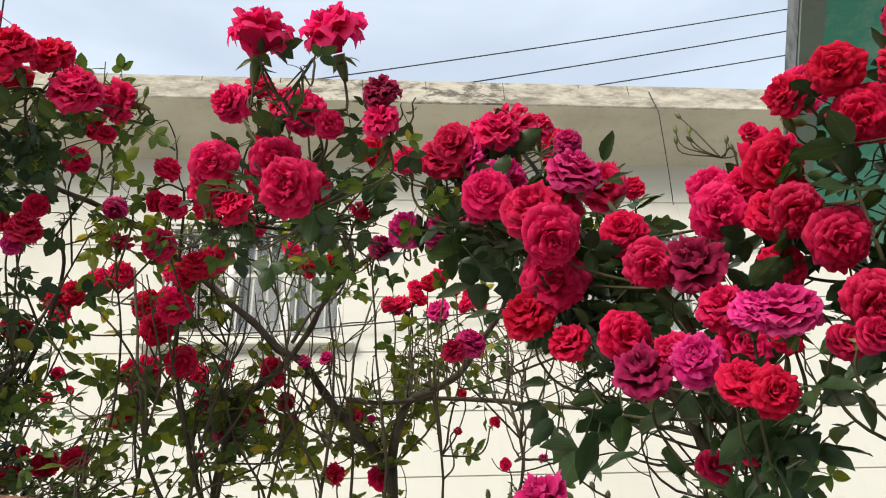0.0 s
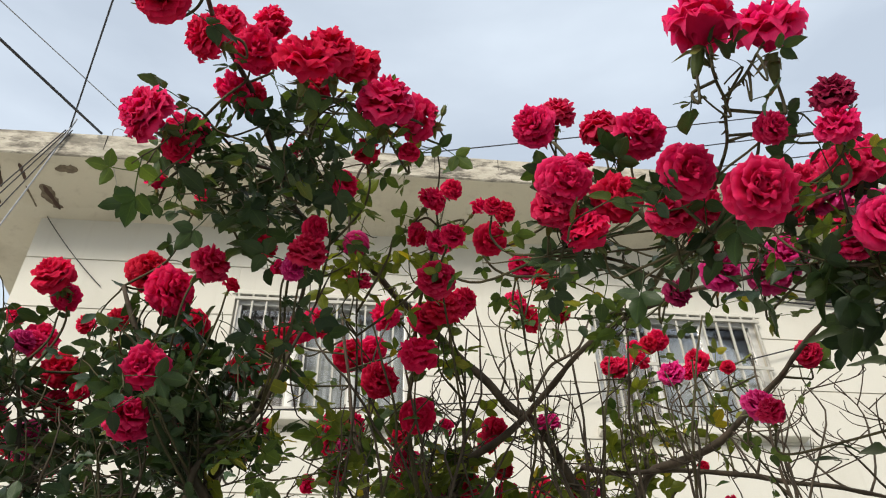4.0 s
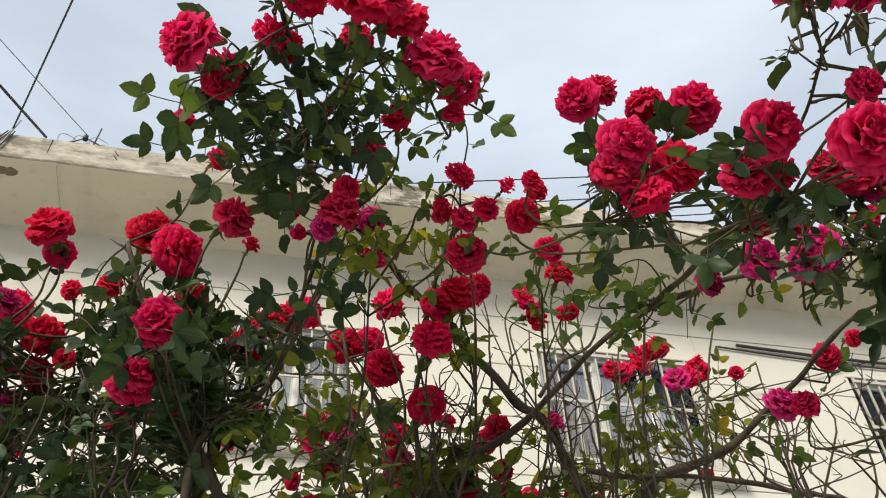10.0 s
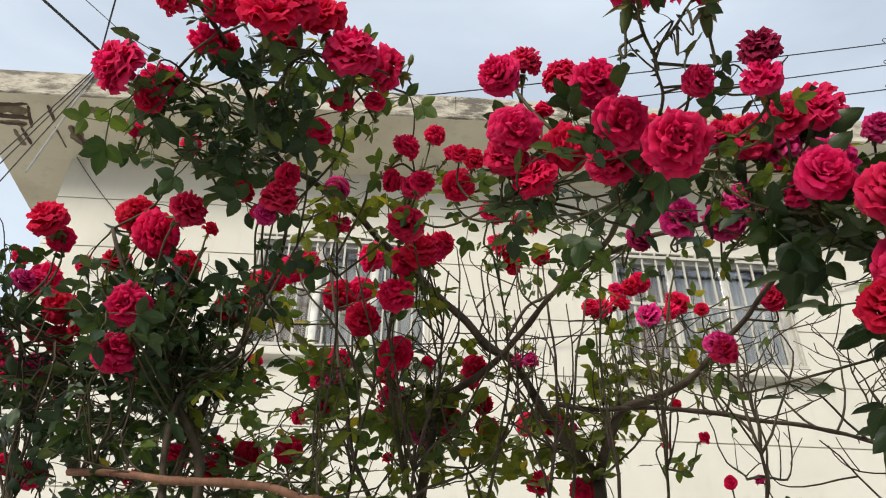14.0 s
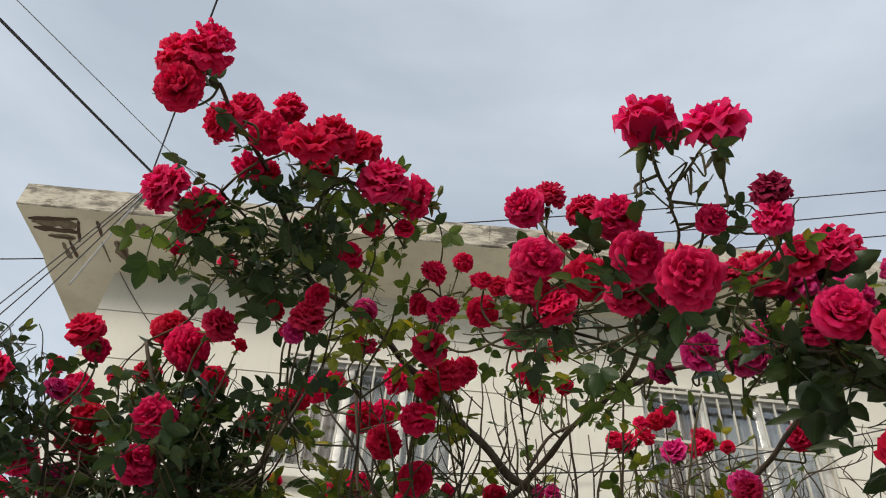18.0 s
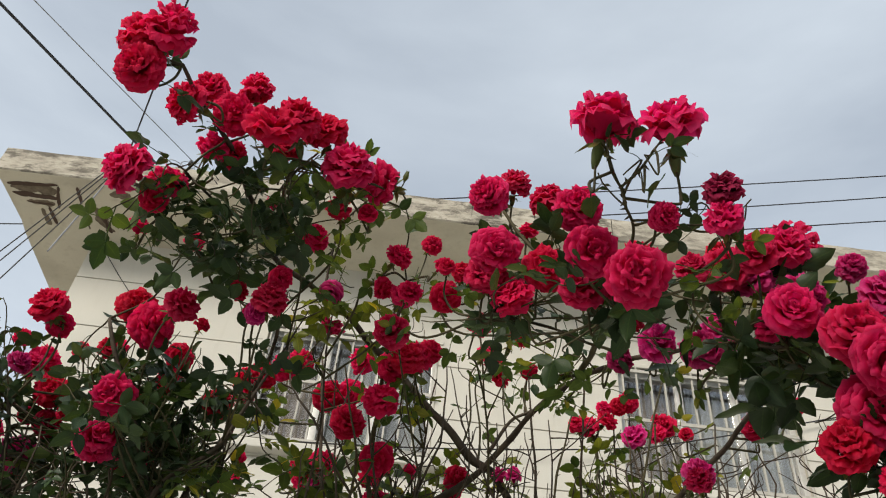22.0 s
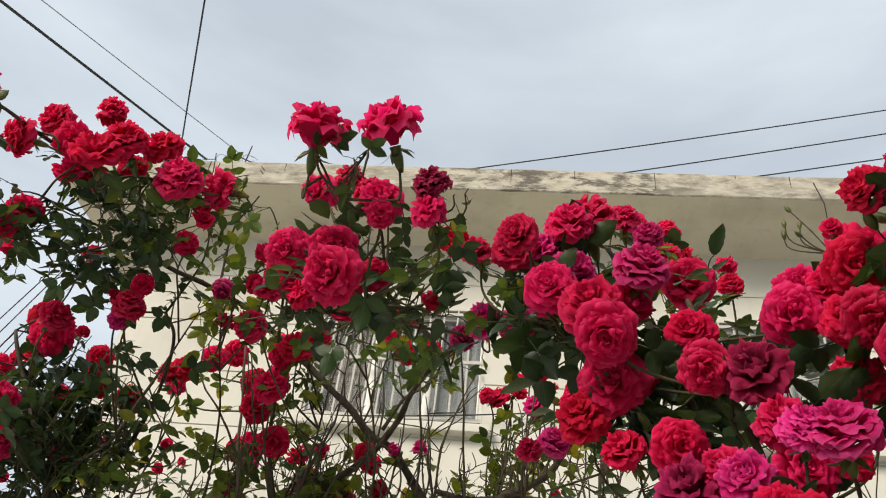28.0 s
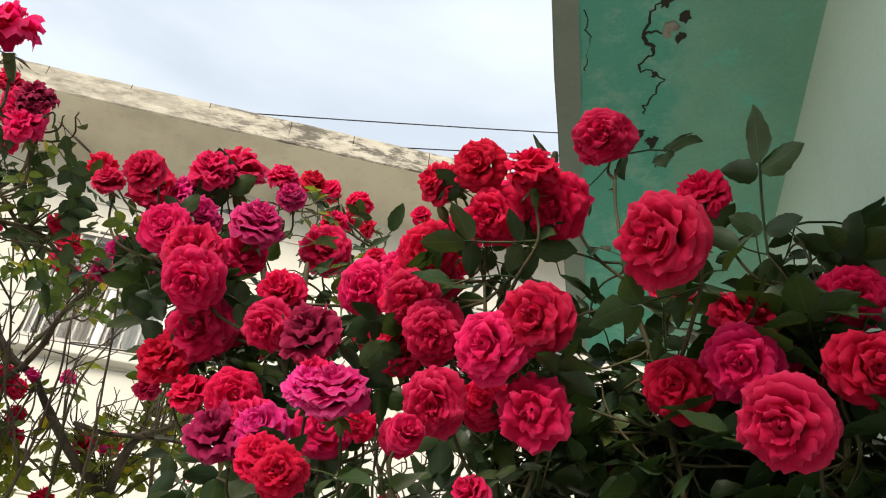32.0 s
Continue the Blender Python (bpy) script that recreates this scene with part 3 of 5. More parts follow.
for y, o, s in ((1.065, 0.522, 0.016), (1.036, 0.547, 0.011), (1.075, 0.542, 0.010), (1.020, 0.512, 0.010), (1.306, 0.504, 0.013), (1.294, 0.478, 0.009), (1.16, 0.500, 0.006), (0.95, 0.52, 0.018)):
    bm, c, ring = bmesh.new(), skewed(y, o, SLAB_Z), []
    for i in range(14):
        a = 2 * math.pi * i / 14
        r = s * (0.8 + 0.7 * noise.noise((2 * math.cos(a) + y * 40, 2 * math.sin(a), 0)))
        ring.append(bm.verts.new(c + Vector((r * math.cos(a), 1.3 * r * math.sin(a), -0.0015))))
    bm.faces.new(ring)
    ex = bmesh.ops.extrude_face_region(bm, geom=bm.faces[:])
    bmesh.ops.translate(bm, verts=[v for v in ex["geom"] if isinstance(v, bmesh.types.BMVert)], vec=(0, 0, 0.006))
    bmesh.ops.recalc_face_normals(bm, faces=bm.faces)
    part("flaked_patch", bm, BARE if s > 0.015 else CRACK, slab, "bare patch where paint has flaked")

# a plain wall of a neighbouring house behind the camera closes the yard
tagged(part("wall_yard", box((-14, -7.2, -0.2), (12, -7.0, 3.2)), CREAM), "plain cream yard wall", "wall", kind="structure")


# ---- cables ----
def sagging(a, b, sag, n=24):
    a, b = Vector(a), Vector(b)
    return [a.lerp(b, i / n) - Vector((0, 0, 4 * sag * (i / n) * (1 - i / n))) for i in range(n + 1)]


def cable(a, b, r, mat, sag, label, sides=5):
    return tagged(part("cable", tube(sagging(a, b, sag), (r, r), sides), mat), label, "cable", group="cables round the house")


cable((-2.20, 8.00, 9.03), (6.65, 8.00, 11.21), 0.009, WIRE, 0.05, "black overhead cable strung behind the house roof")
cable((-2.20, 8.00, 8.55), (6.52, 8.00, 10.725), 0.009, WIRE, 0.05, "black overhead cable strung behind the house roof")
cable((-2.20, 8.00, 8.23), (6.38, 8.00, 10.208), 0.009, WIRE, 0.05, "black overhead cable strung behind the house roof")
cable((-2.70, 5.35, 6.66), (-5.25, -7.02, 1.45), 0.011, WIRE, 0.0, "overhead service cable running from the roof anchor")
cable((-2.944, 5.32, 6.65), (2.97, -7.02, 3.52), 0.007, WIRE, 0.0, "overhead service cable running from the roof anchor")
cable((-2.40, 5.36, 6.74), (-6.56, -7.02, 2.36), 0.004, WIRE_PALE, 0.0, "overhead service cable running from the roof anchor")
cable((-5.06, 5.17, 1.60), (-2.95, 5.28, 6.60), 0.005, WIRE, 0.0, "thin cable running past the corner of the house")
cable((-4.93, 5.17, 1.31), (-2.93, 5.28, 6.60), 0.005, WIRE, 0.0, "thin cable running past the corner of the house")
cable((-4.68, 5.17, 0.77), (-2.90, 5.28, 6.60), 0.005, WIRE, 0.0, "thin cable running past the corner of the house")
cable((-5.21, 5.60, 5.87), (-3.80, 5.95, 6.34), 0.006, WIRE, 0.03, "thin cable running to the corner of the house")
cable((-2.90, 5.28, 6.74), (-3.14, 5.28, 5.48), 0.007, WIRE_PALE, 0.03, "grey cable looping down past the roof corner")
cable((-2.14, 5.27, 6.51), (-1.57, 5.90, 6.30), 0.004, WIRE, 0.04, "thin cable running along under the eave")
cable((-2.14, 5.27, 6.46), (-1.57, 5.90, 6.29), 0.004, WIRE, 0.04, "thin cable running along under the eave")
cable((2.49, 5.29, 6.51), (2.53, 5.29, 6.28), 0.005, WIRE, 0.0, "thin wire hanging over the roof edge")
cable((2.53, 5.29, 6.28), (2.78, 5.98, 5.82), 0.004, WIRE, 0.06, "thin wire hanging under the eave")
cable((-3.185, 5.985, 6.29), (-2.572, 5.985, 5.573), 0.004, WIRE, 0.03, "thin wire drooping down the cream wall")
cable((-2.52, 5.29, 6.30), (-2.55, 5.90, 6.29), 0.004, IRON, 0.0, "pale cord hanging from the roof edge")
cable((-1.54, 5.93, 4.48), (1.52, 5.93, 4.78), 0.006, WIRE, 0.05, "black cable strung along the cream wall")
cable((1.52, 5.93, 4.78), (4.73, 5.98, 5.83), 0.006, WIRE, 0.03, "black cable climbing the cream wall to the eave")
cable((3.23, 5.97, 5.79), (5.36, 5.97, 5.76), 0.016, WIRE, 0.02, "thick black cable clipped along the wall under the eave")
cable((3.04, 5.98, 5.76), (5.36, 5.98, 5.71), 0.009, WIRE, 0.03, "black cable clipped along the wall under the eave")


cable_post = thing("cable_post", (-2.24, 8.0, FTOP), "slim iron post holding cables on the house roof", "post")
part("shaft", tube([Vector((-2.24, 8.0, FTOP - 0.05)), Vector((-2.22, 8.0, 9.05))], (0.03, 0.025), 8), RUST, cable_post)
part("foot_plate", box((-2.32, 7.92, FTOP - 0.01), (-2.16, 8.08, FTOP + 0.015)), RUST, cable_post)

PEG = Vector((-2.35, 5.36, 6.60))
peg = thing("cable_anchor", PEG, "small iron anchor with cable loops on the roof edge", "anchor")
part("post", tube([PEG + Vector((0, 0, -0.08)), PEG + Vector((0.02, 0, 0.26))], (0.008, 0.006)), RUST, peg)
part("insulator", tube([PEG + Vector((-0.07, 0, 0.10)), PEG + Vector((-0.07, 0, 0.15))], (0.022, 0.016), 8), WIRE, peg)
part("arm", tube([PEG + Vector((-0.16, 0, 0.05)), PEG + Vector((-0.07, 0, 0.12)), PEG + Vector((0.10, 0, 0.03))], (0.006, 0.006)), RUST, peg)
for k in range(3):
    c = PEG + Vector((-0.20 + 0.12 * k, 0.0, 0.03))
    part("loop", tube([c + Vector((0.07 * math.cos(a), 0.02 * math.sin(2 * a), 0.05 + 0.05 * math.sin(a))) for a in np.linspace(0, 5.6, 14)], (0.004, 0.004), 4), WIRE_PALE, peg)

bracket = thing("cable_bracket", (7.8, 8.0, FTOP), "dark iron cable bracket standing on the house roof", "bracket")
part("insulator_bar", tube(sagging((6.36, 8.0, 10.02), (6.71, 8.0, 11.30), 0), (0.014, 0.014), 6), WIRE, bracket)
part("strut", tube(sagging((6.56, 8.0, 10.66), (7.8, 8.0, 9.35), 0), (0.016, 0.016), 6), WIRE, bracket)
part("post", tube(sagging((7.8, 8.0, 9.4), (7.8, 8.0, FTOP - 0.05), 0), (0.05, 0.06), 8), RUST, bracket)
for z, x in ((11.20, 6.67), (10.71, 6.54), (10.19, 6.40)):
    part("insulator", tube([Vector((x - 0.05, 8.0, z - 0.03)), Vector((x, 8.0, z)), Vector((x + 0.03, 8.0, z + 0.04))], (0.026, 0.020), 8), WIRE, bracket)
    part("loop", tube([Vector((x - 0.08 + 0.06 * math.cos(a), 8.0, z + 0.05 + 0.05 * math.sin(a))) for a in np.linspace(-1.5, 4.2, 12)], (0.006, 0.006), 4), WIRE, bracket)

# ---- roses: petals, leaves, stems ----
def rose_mesh(name, seed, petals, ruffle, tall=0.40, reach=112, jag=0.03, point=0.17, nu=9, nv=6):
    """A full double rose, one unit across, its heart along +z: petals on a spiral, their rims lying on a dome, the outer ones rolled back."""
    rnd = random.Random(seed)
    verts, faces, uvs = [], [], []
    lean = (rnd.uniform(-0.05, 0.05), rnd.uniform(-0.05, 0.05))
    ruffle *= 1.3
    for i in range(petals):
        s = (i + 0.5) / petals
        az = i * 2.39996 + rnd.uniform(-0.35, 0.35)
        polar = radians(5 + reach * s**0.66) * rnd.uniform(0.86, 1.10)
        big = 0.5 * rnd.uniform(0.88, 1.04)
        end_r, end_z = big * math.sin(polar), tall * rnd.uniform(0.9, 1.06) * math.cos(polar)
        foot_r, foot_z = 0.03 + 0.05 * s, -0.26 + 0.05 * (1 - s)
        mid_r, mid_z = 0.60 * end_r, max(end_z, 0.0) + 0.05 + 0.10 * (1 - s)
        wide = (0.17 + 0.20 * s) * rnd.uniform(0.75, 1.2)
        ph, roll = rnd.uniform(0, 6.28), (0.015 + 0.085 * s) * rnd.uniform(0.5, 1.5)
        edge = [rnd.uniform(-jag, jag) for _ in range(nu + 1)]
        start = len(verts)
        for j in range(nv + 1):
            for k in range(nu + 1):
                u = 2 * k / nu - 1
                v = (0.22 + 0.78 * j / nv) * (1 - point * abs(u) ** 2.3) + edge[k] * (j / nv) ** 4
                rr = (1 - v) ** 2 * foot_r + 2 * v * (1 - v) * mid_r + v * v * end_r
                zz = (1 - v) ** 2 * foot_z + 2 * v * (1 - v) * mid_z + v * v * end_z
                tr, tz = 2 * (1 - v) * (mid_r - foot_r) + 2 * v * (end_r - mid_r), 2 * (1 - v) * (mid_z - foot_z) + 2 * v * (end_z - mid_z)
                long_ = math.hypot(tr, tz) or 1.0
                nr, nz = tz / long_, -tr / long_
                phi = az + max(-1.5, min(1.5, u * wide * math.sin(math.pi * (0.12 + 0.55 * min(1, v))) / max(rr, 0.13)))
                off = ruffle * v * v * (math.sin(3.6 * u + ph) + 0.75 * math.sin(8.0 * u - 2 * ph) + 0.5 * v * math.sin(15.0 * u + 3 * ph)) + roll * max(0.0, v - 0.70) ** 2 * 9 - 0.05 * s * u * u * v
                rr, zz = rr + nr * off, zz + nz * off
                verts.append((rr * math.cos(phi) + lean[0] * zz, rr * math.sin(phi) + lean[1] * zz, zz))
                uvs.append((k / nu, min(1, v)))
        for j in range(nv):
            for k in range(nu):
                a = start + j * (nu + 1) + k
                faces.append((a, a + 1, a + nu + 2, a + nu + 1))
    # the tight heart that the inner petals wrap
    start = len(verts)
    for j in range(5):
        for k in range(8):
            a, r = 2 * math.pi * k / 8 + 0.5 * j, (0.06, 0.13, 0.15, 0.10, 0.02)[j]
            verts.append((r * math.cos(a), r * math.sin(a), -0.24 + (tall + 0.16) * (0, 0.35, 0.7, 0.95, 1.0)[j]))
            uvs.append((0.5, 0.30 + 0.08 * j))
    for j in range(4):
        for k in range(8):
            a, b = start + 8 * j + k, start + 8 * j + (k + 1) % 8
            faces.append((a, b, b + 8, a + 8))
    p = np.array(verts)
    p[:, 2] += 0.26
    p /= 2 * np.percentile(np.hypot(p[:, 0], p[:, 1]), 98)
    heart = float((p[:, 2].min() + p[:, 2].max()) / 2)
    p[:, 2] -= heart
    me = bpy.data.meshes.new(name)
    me.from_pydata(p.tolist(), [], faces)
    layer = me.uv_layers.new(name="UVMap")
    order = np.empty(len(me.loops), dtype=np.int32)
    me.loops.foreach_get("vertex_index", order)
    layer.data.foreach_set("uv", np.array(uvs)[order].ravel())
    me.polygons.foreach_set("use_smooth", [True] * len(me.polygons))
    me.materials.append(RED)
    HEART[me.name] = heart
    return me


HEART = {}      # how far each kind of bloom rises over its foot
ROUND = [rose_mesh("bloom", 10 + k, n, ru, ta, re, 0.07) for k, (n, ru, ta, re) in enumerate([(36, 0.032, 0.36, 112), (42, 0.036, 0.40, 110), (34, 0.034, 0.34, 118), (40, 0.030, 0.38, 108), (38, 0.040, 0.36, 116), (44, 0.034, 0.42, 112)])]
OPEN = [rose_mesh("bloom", 90 + k, n, ru, ta, re, 0.08) for k, (n, ru, ta, re) in enumerate([(46, 0.036, 0.36, 116), (42, 0.042, 0.34, 124), (50, 0.038, 0.40, 112), (40, 0.046, 0.32, 128), (48, 0.042, 0.38, 118)])]
CUPS = [rose_mesh("bloom", 30 + k, n, ru, ta, re) for k, (n, ru, ta, re) in enumerate([(22, 0.022, 0.50, 92), (20, 0.026, 0.46, 98), (16, 0.020, 0.55, 84)])]
LOOSE = [rose_mesh("bloom", 50 + k, n, ru, 0.30, re, 0.08) for k, (n, ru, re) in enumerate([(24, 0.05, 128), (20, 0.06, 134)])]

FLARED = [rose_mesh("bloom", 150 + k, n, 0.045, ta, re, 0.09, 0.50) for k, (n, ta, re) in enumerate([(34, 0.26, 112), (30, 0.24, 120)])]


def calyx_mesh():
    bm = bmesh.new()
    add_tube(bm, [Vector((0, 0, z)) for z in (-0.36, -0.27, -0.16, -0.06, 0.0)], (0.035, 0.10), 8)
    for v in bm.verts:
        if -0.3 < v.co.z < -0.1:
            v.co.x *= 1.35
            v.co.y *= 1.35
    for k in range(5):
        a, rows = 2 * math.pi * k / 5 + 0.3, []
        for t, w in ((0, 0.05), (0.35, 0.065), (0.7, 0.035), (1, 0.004)):
            r, z = 0.07 + 0.26 * t, -0.07 - 0.10 * t + 0.04 * math.sin(3 * t + k)
            side = Vector((-math.sin(a), math.cos(a), 0)) * w
            c = Vector((r * math.cos(a), r * math.sin(a), z))
            rows.append((bm.verts.new(c - side), bm.verts.new(c + side)))
        for p, q in zip(rows, rows[1:]):
            bm.faces.new((p[0], p[1], q[1], q[0])).smooth = True
    me = bpy.data.meshes.new("calyx")
    bm.to_mesh(me)
    bm.free()
    me.materials.append(SEPAL)
    return me


CALYX = calyx_mesh()


def bud_mesh():
    bm = bmesh.new()
    prof = [(-0.5, 0.05), (-0.3, 0.17), (-0.05, 0.24), (0.2, 0.20), (0.42, 0.10), (0.52, 0.02)]
    rings = [[bm.verts.new((r * math.cos(a), r * math.sin(a), z)) for a in (2 * math.pi * k / 8 for k in range(8))] for z, r in prof]
    for p, q in zip(rings, rings[1:]):
        for k in range(8):
            bm.faces.new((p[k], p[(k + 1) % 8], q[(k + 1) % 8], q[k])).smooth = True
    for k in range(4):
        a = 1.57 * k
        t = Vector((math.cos(a), math.sin(a), 0))
        s = Vector((-t.y, t.x, 0)) * 0.05
        v = [bm.verts.new(q) for q in (t * 0.24 - s, t * 0.24 + s, t * 0.16 + Vector((0, 0, 0.62)))]
        bm.faces.new(v)
    me = bpy.data.meshes.new("bud")
    bm.to_mesh(me)
    bm.free()
    me.materials.append(SEPAL)
    return me


BUD = bud_mesh()


def leaf_mesh(name, seed, leaflets, round_=0.62, droop=0.25):
    """A compound leaf one unit long from its foot along +y, blades facing +z, saw-toothed, gently cupped along the midrib."""
    rnd = random.Random(seed)
    verts, faces, uvs = [], [], []

    def blade(base, heading, length, fold, curl):
        k0, n = len(verts), 9
        d = Vector((math.sin(heading), math.cos(heading), 0))
        side = Vector((d.y, -d.x, 0))
        side = (side + Vector((0, 0, rnd.uniform(-0.4, 0.4)))).normalized()
        bend = rnd.uniform(-0.10, 0.10)
        for i in range(n + 1):
            t = i / n
            w = 0.5 * round_ * length * (math.sin(math.pi * min(1, 0.03 + 0.97 * t) ** 0.80) ** 0.78 + 0.004) * (1.05 if i % 2 else 0.96)
            c = base + d * length * t + side * bend * length * t * t + Vector((0, 0, -curl * length * t * t))
            for s in (-1, -0.55, 0, 0.55, 1):
                wave = 0.03 * length * math.sin(9 * t + 3 * s + seed) * abs(s)
                verts.append(c + side * w * s + Vector((0, 0, fold * w * s * s + wave)))
                uvs.append((abs(s), t))
        for i in range(n):
            for k in range(4):
                a = k0 + 5 * i + k
                faces.append((a, a + 1, a + 6, a + 5))

    def rib(a, b, r):
        k0 = len(verts)
        for q in (a, b):
            verts.extend((q + Vector((r, 0, 0)), q + Vector((-r, 0, r)), q + Vector((-r, 0, -r))))
            uvs.extend([(0.04, 0.5)] * 3)
        for k in range(3):
            faces.append((k0 + k, k0 + (k + 1) % 3, k0 + 3 + (k + 1) % 3, k0 + 3 + k))

    pairs = (leaflets - 1) // 2
    size = {1: 0.52, 3: 0.44, 5: 0.40}[leaflets]
    spine = [Vector((0.02 * math.sin(3 * t), (0.62 if pairs else 0.3) * t, -droop * 0.5 * t * t)) for t in (0, 0.34, 0.67, 1.0)]
    for a, b in zip(spine, spine[1:]):
        rib(a, b, 0.009)
    blade(spine[-1], rnd.uniform(-0.15, 0.15), size, rnd.uniform(0.05, 0.35), rnd.uniform(0.0, 0.35))
    for p in range(pairs):
        q = spine[-1] if p == 0 else spine[1]
        for s in (-1, 1):
            blade(q + Vector((s * 0.012, -0.06, 0)), s * rnd.uniform(1.0, 1.45), size * rnd.uniform(0.75, 0.98) * (0.9**p), rnd.uniform(0.05, 0.4), rnd.uniform(0.0, 0.4))
    me = bpy.data.meshes.new(name)
    me.from_pydata([tuple(v) for v in verts], [], faces)
    put_uv(me, uvs)
    me.polygons.foreach_set("use_smooth", [True] * len(me.polygons))
    me.materials.append(LEAF)
    return me, np.array([tuple(v) for v in verts]), faces, uvs


def put_uv(me, uvs):
    layer = me.uv_layers.new(name="UVMap")
    order = np.empty(len(me.loops), dtype=np.int32)
    me.loops.foreach_get("vertex_index", order)
    layer.data.foreach_set("uv", np.array(uvs)[order].ravel())


LEAVES = [leaf_mesh("leaf", 70 + k, n, ro, dr) for k, (n, ro, dr) in enumerate([(5, 0.62, 0.2), (3, 0.68, 0.4), (3, 0.60, 0.3), (5, 0.66, 0.4), (1, 0.56, 0.1), (3, 0.66, 0.5), (1, 0.50, 0.3), (5, 0.58, 0.1)])]


def turned(way, spin):
    """A turn that takes +z to the given way."""
    return way.to_track_quat("Z", "Y").to_matrix().to_4x4() @ Matrix.Rotation(spin, 4, "Z")


class Bush:
    """A rose bush with its canes, stems, blooms and leaves."""

    def __init__(self, base, label, seed):
        self.root = thing("rose_bush", base, label, "rose bush", group="rose bushes along the house")
        self.rnd, self.canes, self.leaves, self.twigs, self.base = random.Random(seed), [], [], {}, Vector(base)

    def hold(self, ob):
        ob.parent = self.root
        ob.matrix_parent_inverse = Matrix.Translation(-self.base)
        return ob

    def cane(self, points, r0, r1, mat, name="cane"):
        line = smooth_line(points, 7)
        wig = self.rnd.uniform(0, 99)
        for q in line:
            q += 0.008 * noise.noise_vector(q * 9 + Vector((wig, 0, 0)))
        self.hold(part(name, tube(line, (r0, r1), 8, 0.28), mat))
        th = bmesh.new()
        for i in range(3, len(line) - 2, 2):
            d = noise.random_unit_vector()
            r = r0 + (r1 - r0) * i / len(line)
            add_tube(th, [line[i] + d * r * 0.7, line[i] + d * (r + 0.007) - Vector((0, 0, 0.003))], (0.0022, 0.0004), 4)
        self.hold(part("thorny_skin", th, mat))["kind"] = "stuff"
        self.canes += [(q, r0 + (r1 - r0) * i / len(line)) for i, q in enumerate(line) if q.z > 1.2]

    def near(self, p, below=0.0):
        """The spot on a cane from which a shoot reaches p, a little lower if it can."""
        return min(self.canes, key=lambda c: self.reach(c[0], p) + 1.6 * max(0, c[0].z - p.z + below))[0]

    @staticmethod
    def reach(a, b):
        """Shoots rise rather than spread, so a sideways way counts for more."""
        return 1.5 * math.hypot(a.x - b.x, a.y - b.y) + 0.7 * abs(a.z - b.z)

    def twig(self, a, b, r0, r1, mat, wild=0.02, sag=0.0, steps=9):
        mid = (a + b) / 2 + Vector((0.2 * (b.x - a.x), 0.2 * (b.y - a.y), -sag)) + wild * 2 * noise.random_unit_vector()
        line = smooth_line([a, mid, b], steps // 2 + 1)
        s = self.rnd.uniform(0, 99)
        for i, q in enumerate(line[1:-1]):
            q += wild * 0.5 * noise.noise_vector(q * 13 + Vector((s, 0, 0)))
        self.twigs.setdefault(mat, []).append((line, r0, r1))
        return line

    def leaf(self, at, way, size, mat):
        self.leaves.append((at, way, size, mat, self.rnd.uniform(0, 6.28), self.rnd.randrange(len(LEAVES))))

    def leaf_along(self, line, n, size, mat, start=0.35, droop=0.3, end=1.0):
        for k in range(n):
            f = start + (end - start) * (k + self.rnd.random()) / n
            q = line[min(len(line) - 1, int(f * (len(line) - 1)))]
            w = noise.random_unit_vector()
            w.z = w.z * 0.5 + 0.15 - droop
            self.leaf(q, w.normalized(), size * self.rnd.uniform(0.7, 1.25), mat)

    def bloom(self, x, y, z, size, look_, centre, leaf_size, leaf_mat, leaves=2):
        """A rose at a place; look_ names its tint and how it is turned: c to the path, u upwards, s sideways, o outwards, f upwards with flared petals."""
        p, rnd = Vector((x, y, z)), self.rnd
        tint, turn_ = look_[0], look_[1]
        out = (p - centre).normalized()
        to_path = (Vector((-0.15 if x < 0.3 else 0.2, 0.40, 1.43)) - p).normalized()
        up, wild = Vector((0, 0, 1)), noise.random_unit_vector()
        face = {"c": to_path + 0.22 * wild, "u": 0.62 * up + 0.30 * out + 0.50 * to_path + 0.22 * wild,
                "s": Vector((-0.75, -0.25, 0.15)) + 0.4 * to_path + 0.2 * wild, "f": 0.75 * up + 0.50 * to_path + 0.12 * wild, "o": 0.62 * to_path + 0.30 * up + 0.35 * out + 0.42 * wild}[turn_].normalized()
        ragged = rnd.random()
        kinds = FLARED if turn_ == "f" else CUPS if size < 0.036 else LOOSE if ragged < 0.10 else ROUND if x > 0.25 or turn_ == "c" or ragged < 0.4 else OPEN
        me = kinds[rnd.randrange(len(kinds))]
        heart = HEART[me.name]
        ob = self.hold(new("bloom", me))
        sc = size * (1.13 - 0.13 * min(1, max(0, (size - 0.05) / 0.03)))
        ob.matrix_basis = Matrix.Translation(p) @ turned(face, rnd.uniform(0, 6.28)) @ Matrix.Diagonal((sc, sc * rnd.uniform(0.90, 1.06), sc * rnd.uniform(0.95, 1.2), 1))
        ob.material_slots[0].link = "OBJECT"
        ob.material_slots[0].material = PETALS[tint]
        cal = new("calyx", CALYX)
        cal.parent = ob
        cal.location = (0, 0, -heart)
        foot = p - face * size * (0.34 + heart)
        root = self.near(foot - Vector((0, 0, 0.05)), 0.07)
        a = foot - face * 0.02 + Vector((0, 0, -0.03 if root.z < foot.z else 0))
        bend = Vector((root.x + 0.72 * (a.x - root.x), root.y + 0.72 * (a.y - root.y), root.z + 0.45 * (a.z - root.z)))
        stem = smooth_line([root, bend + 0.012 * noise.random_unit_vector(), a, foot], 5)
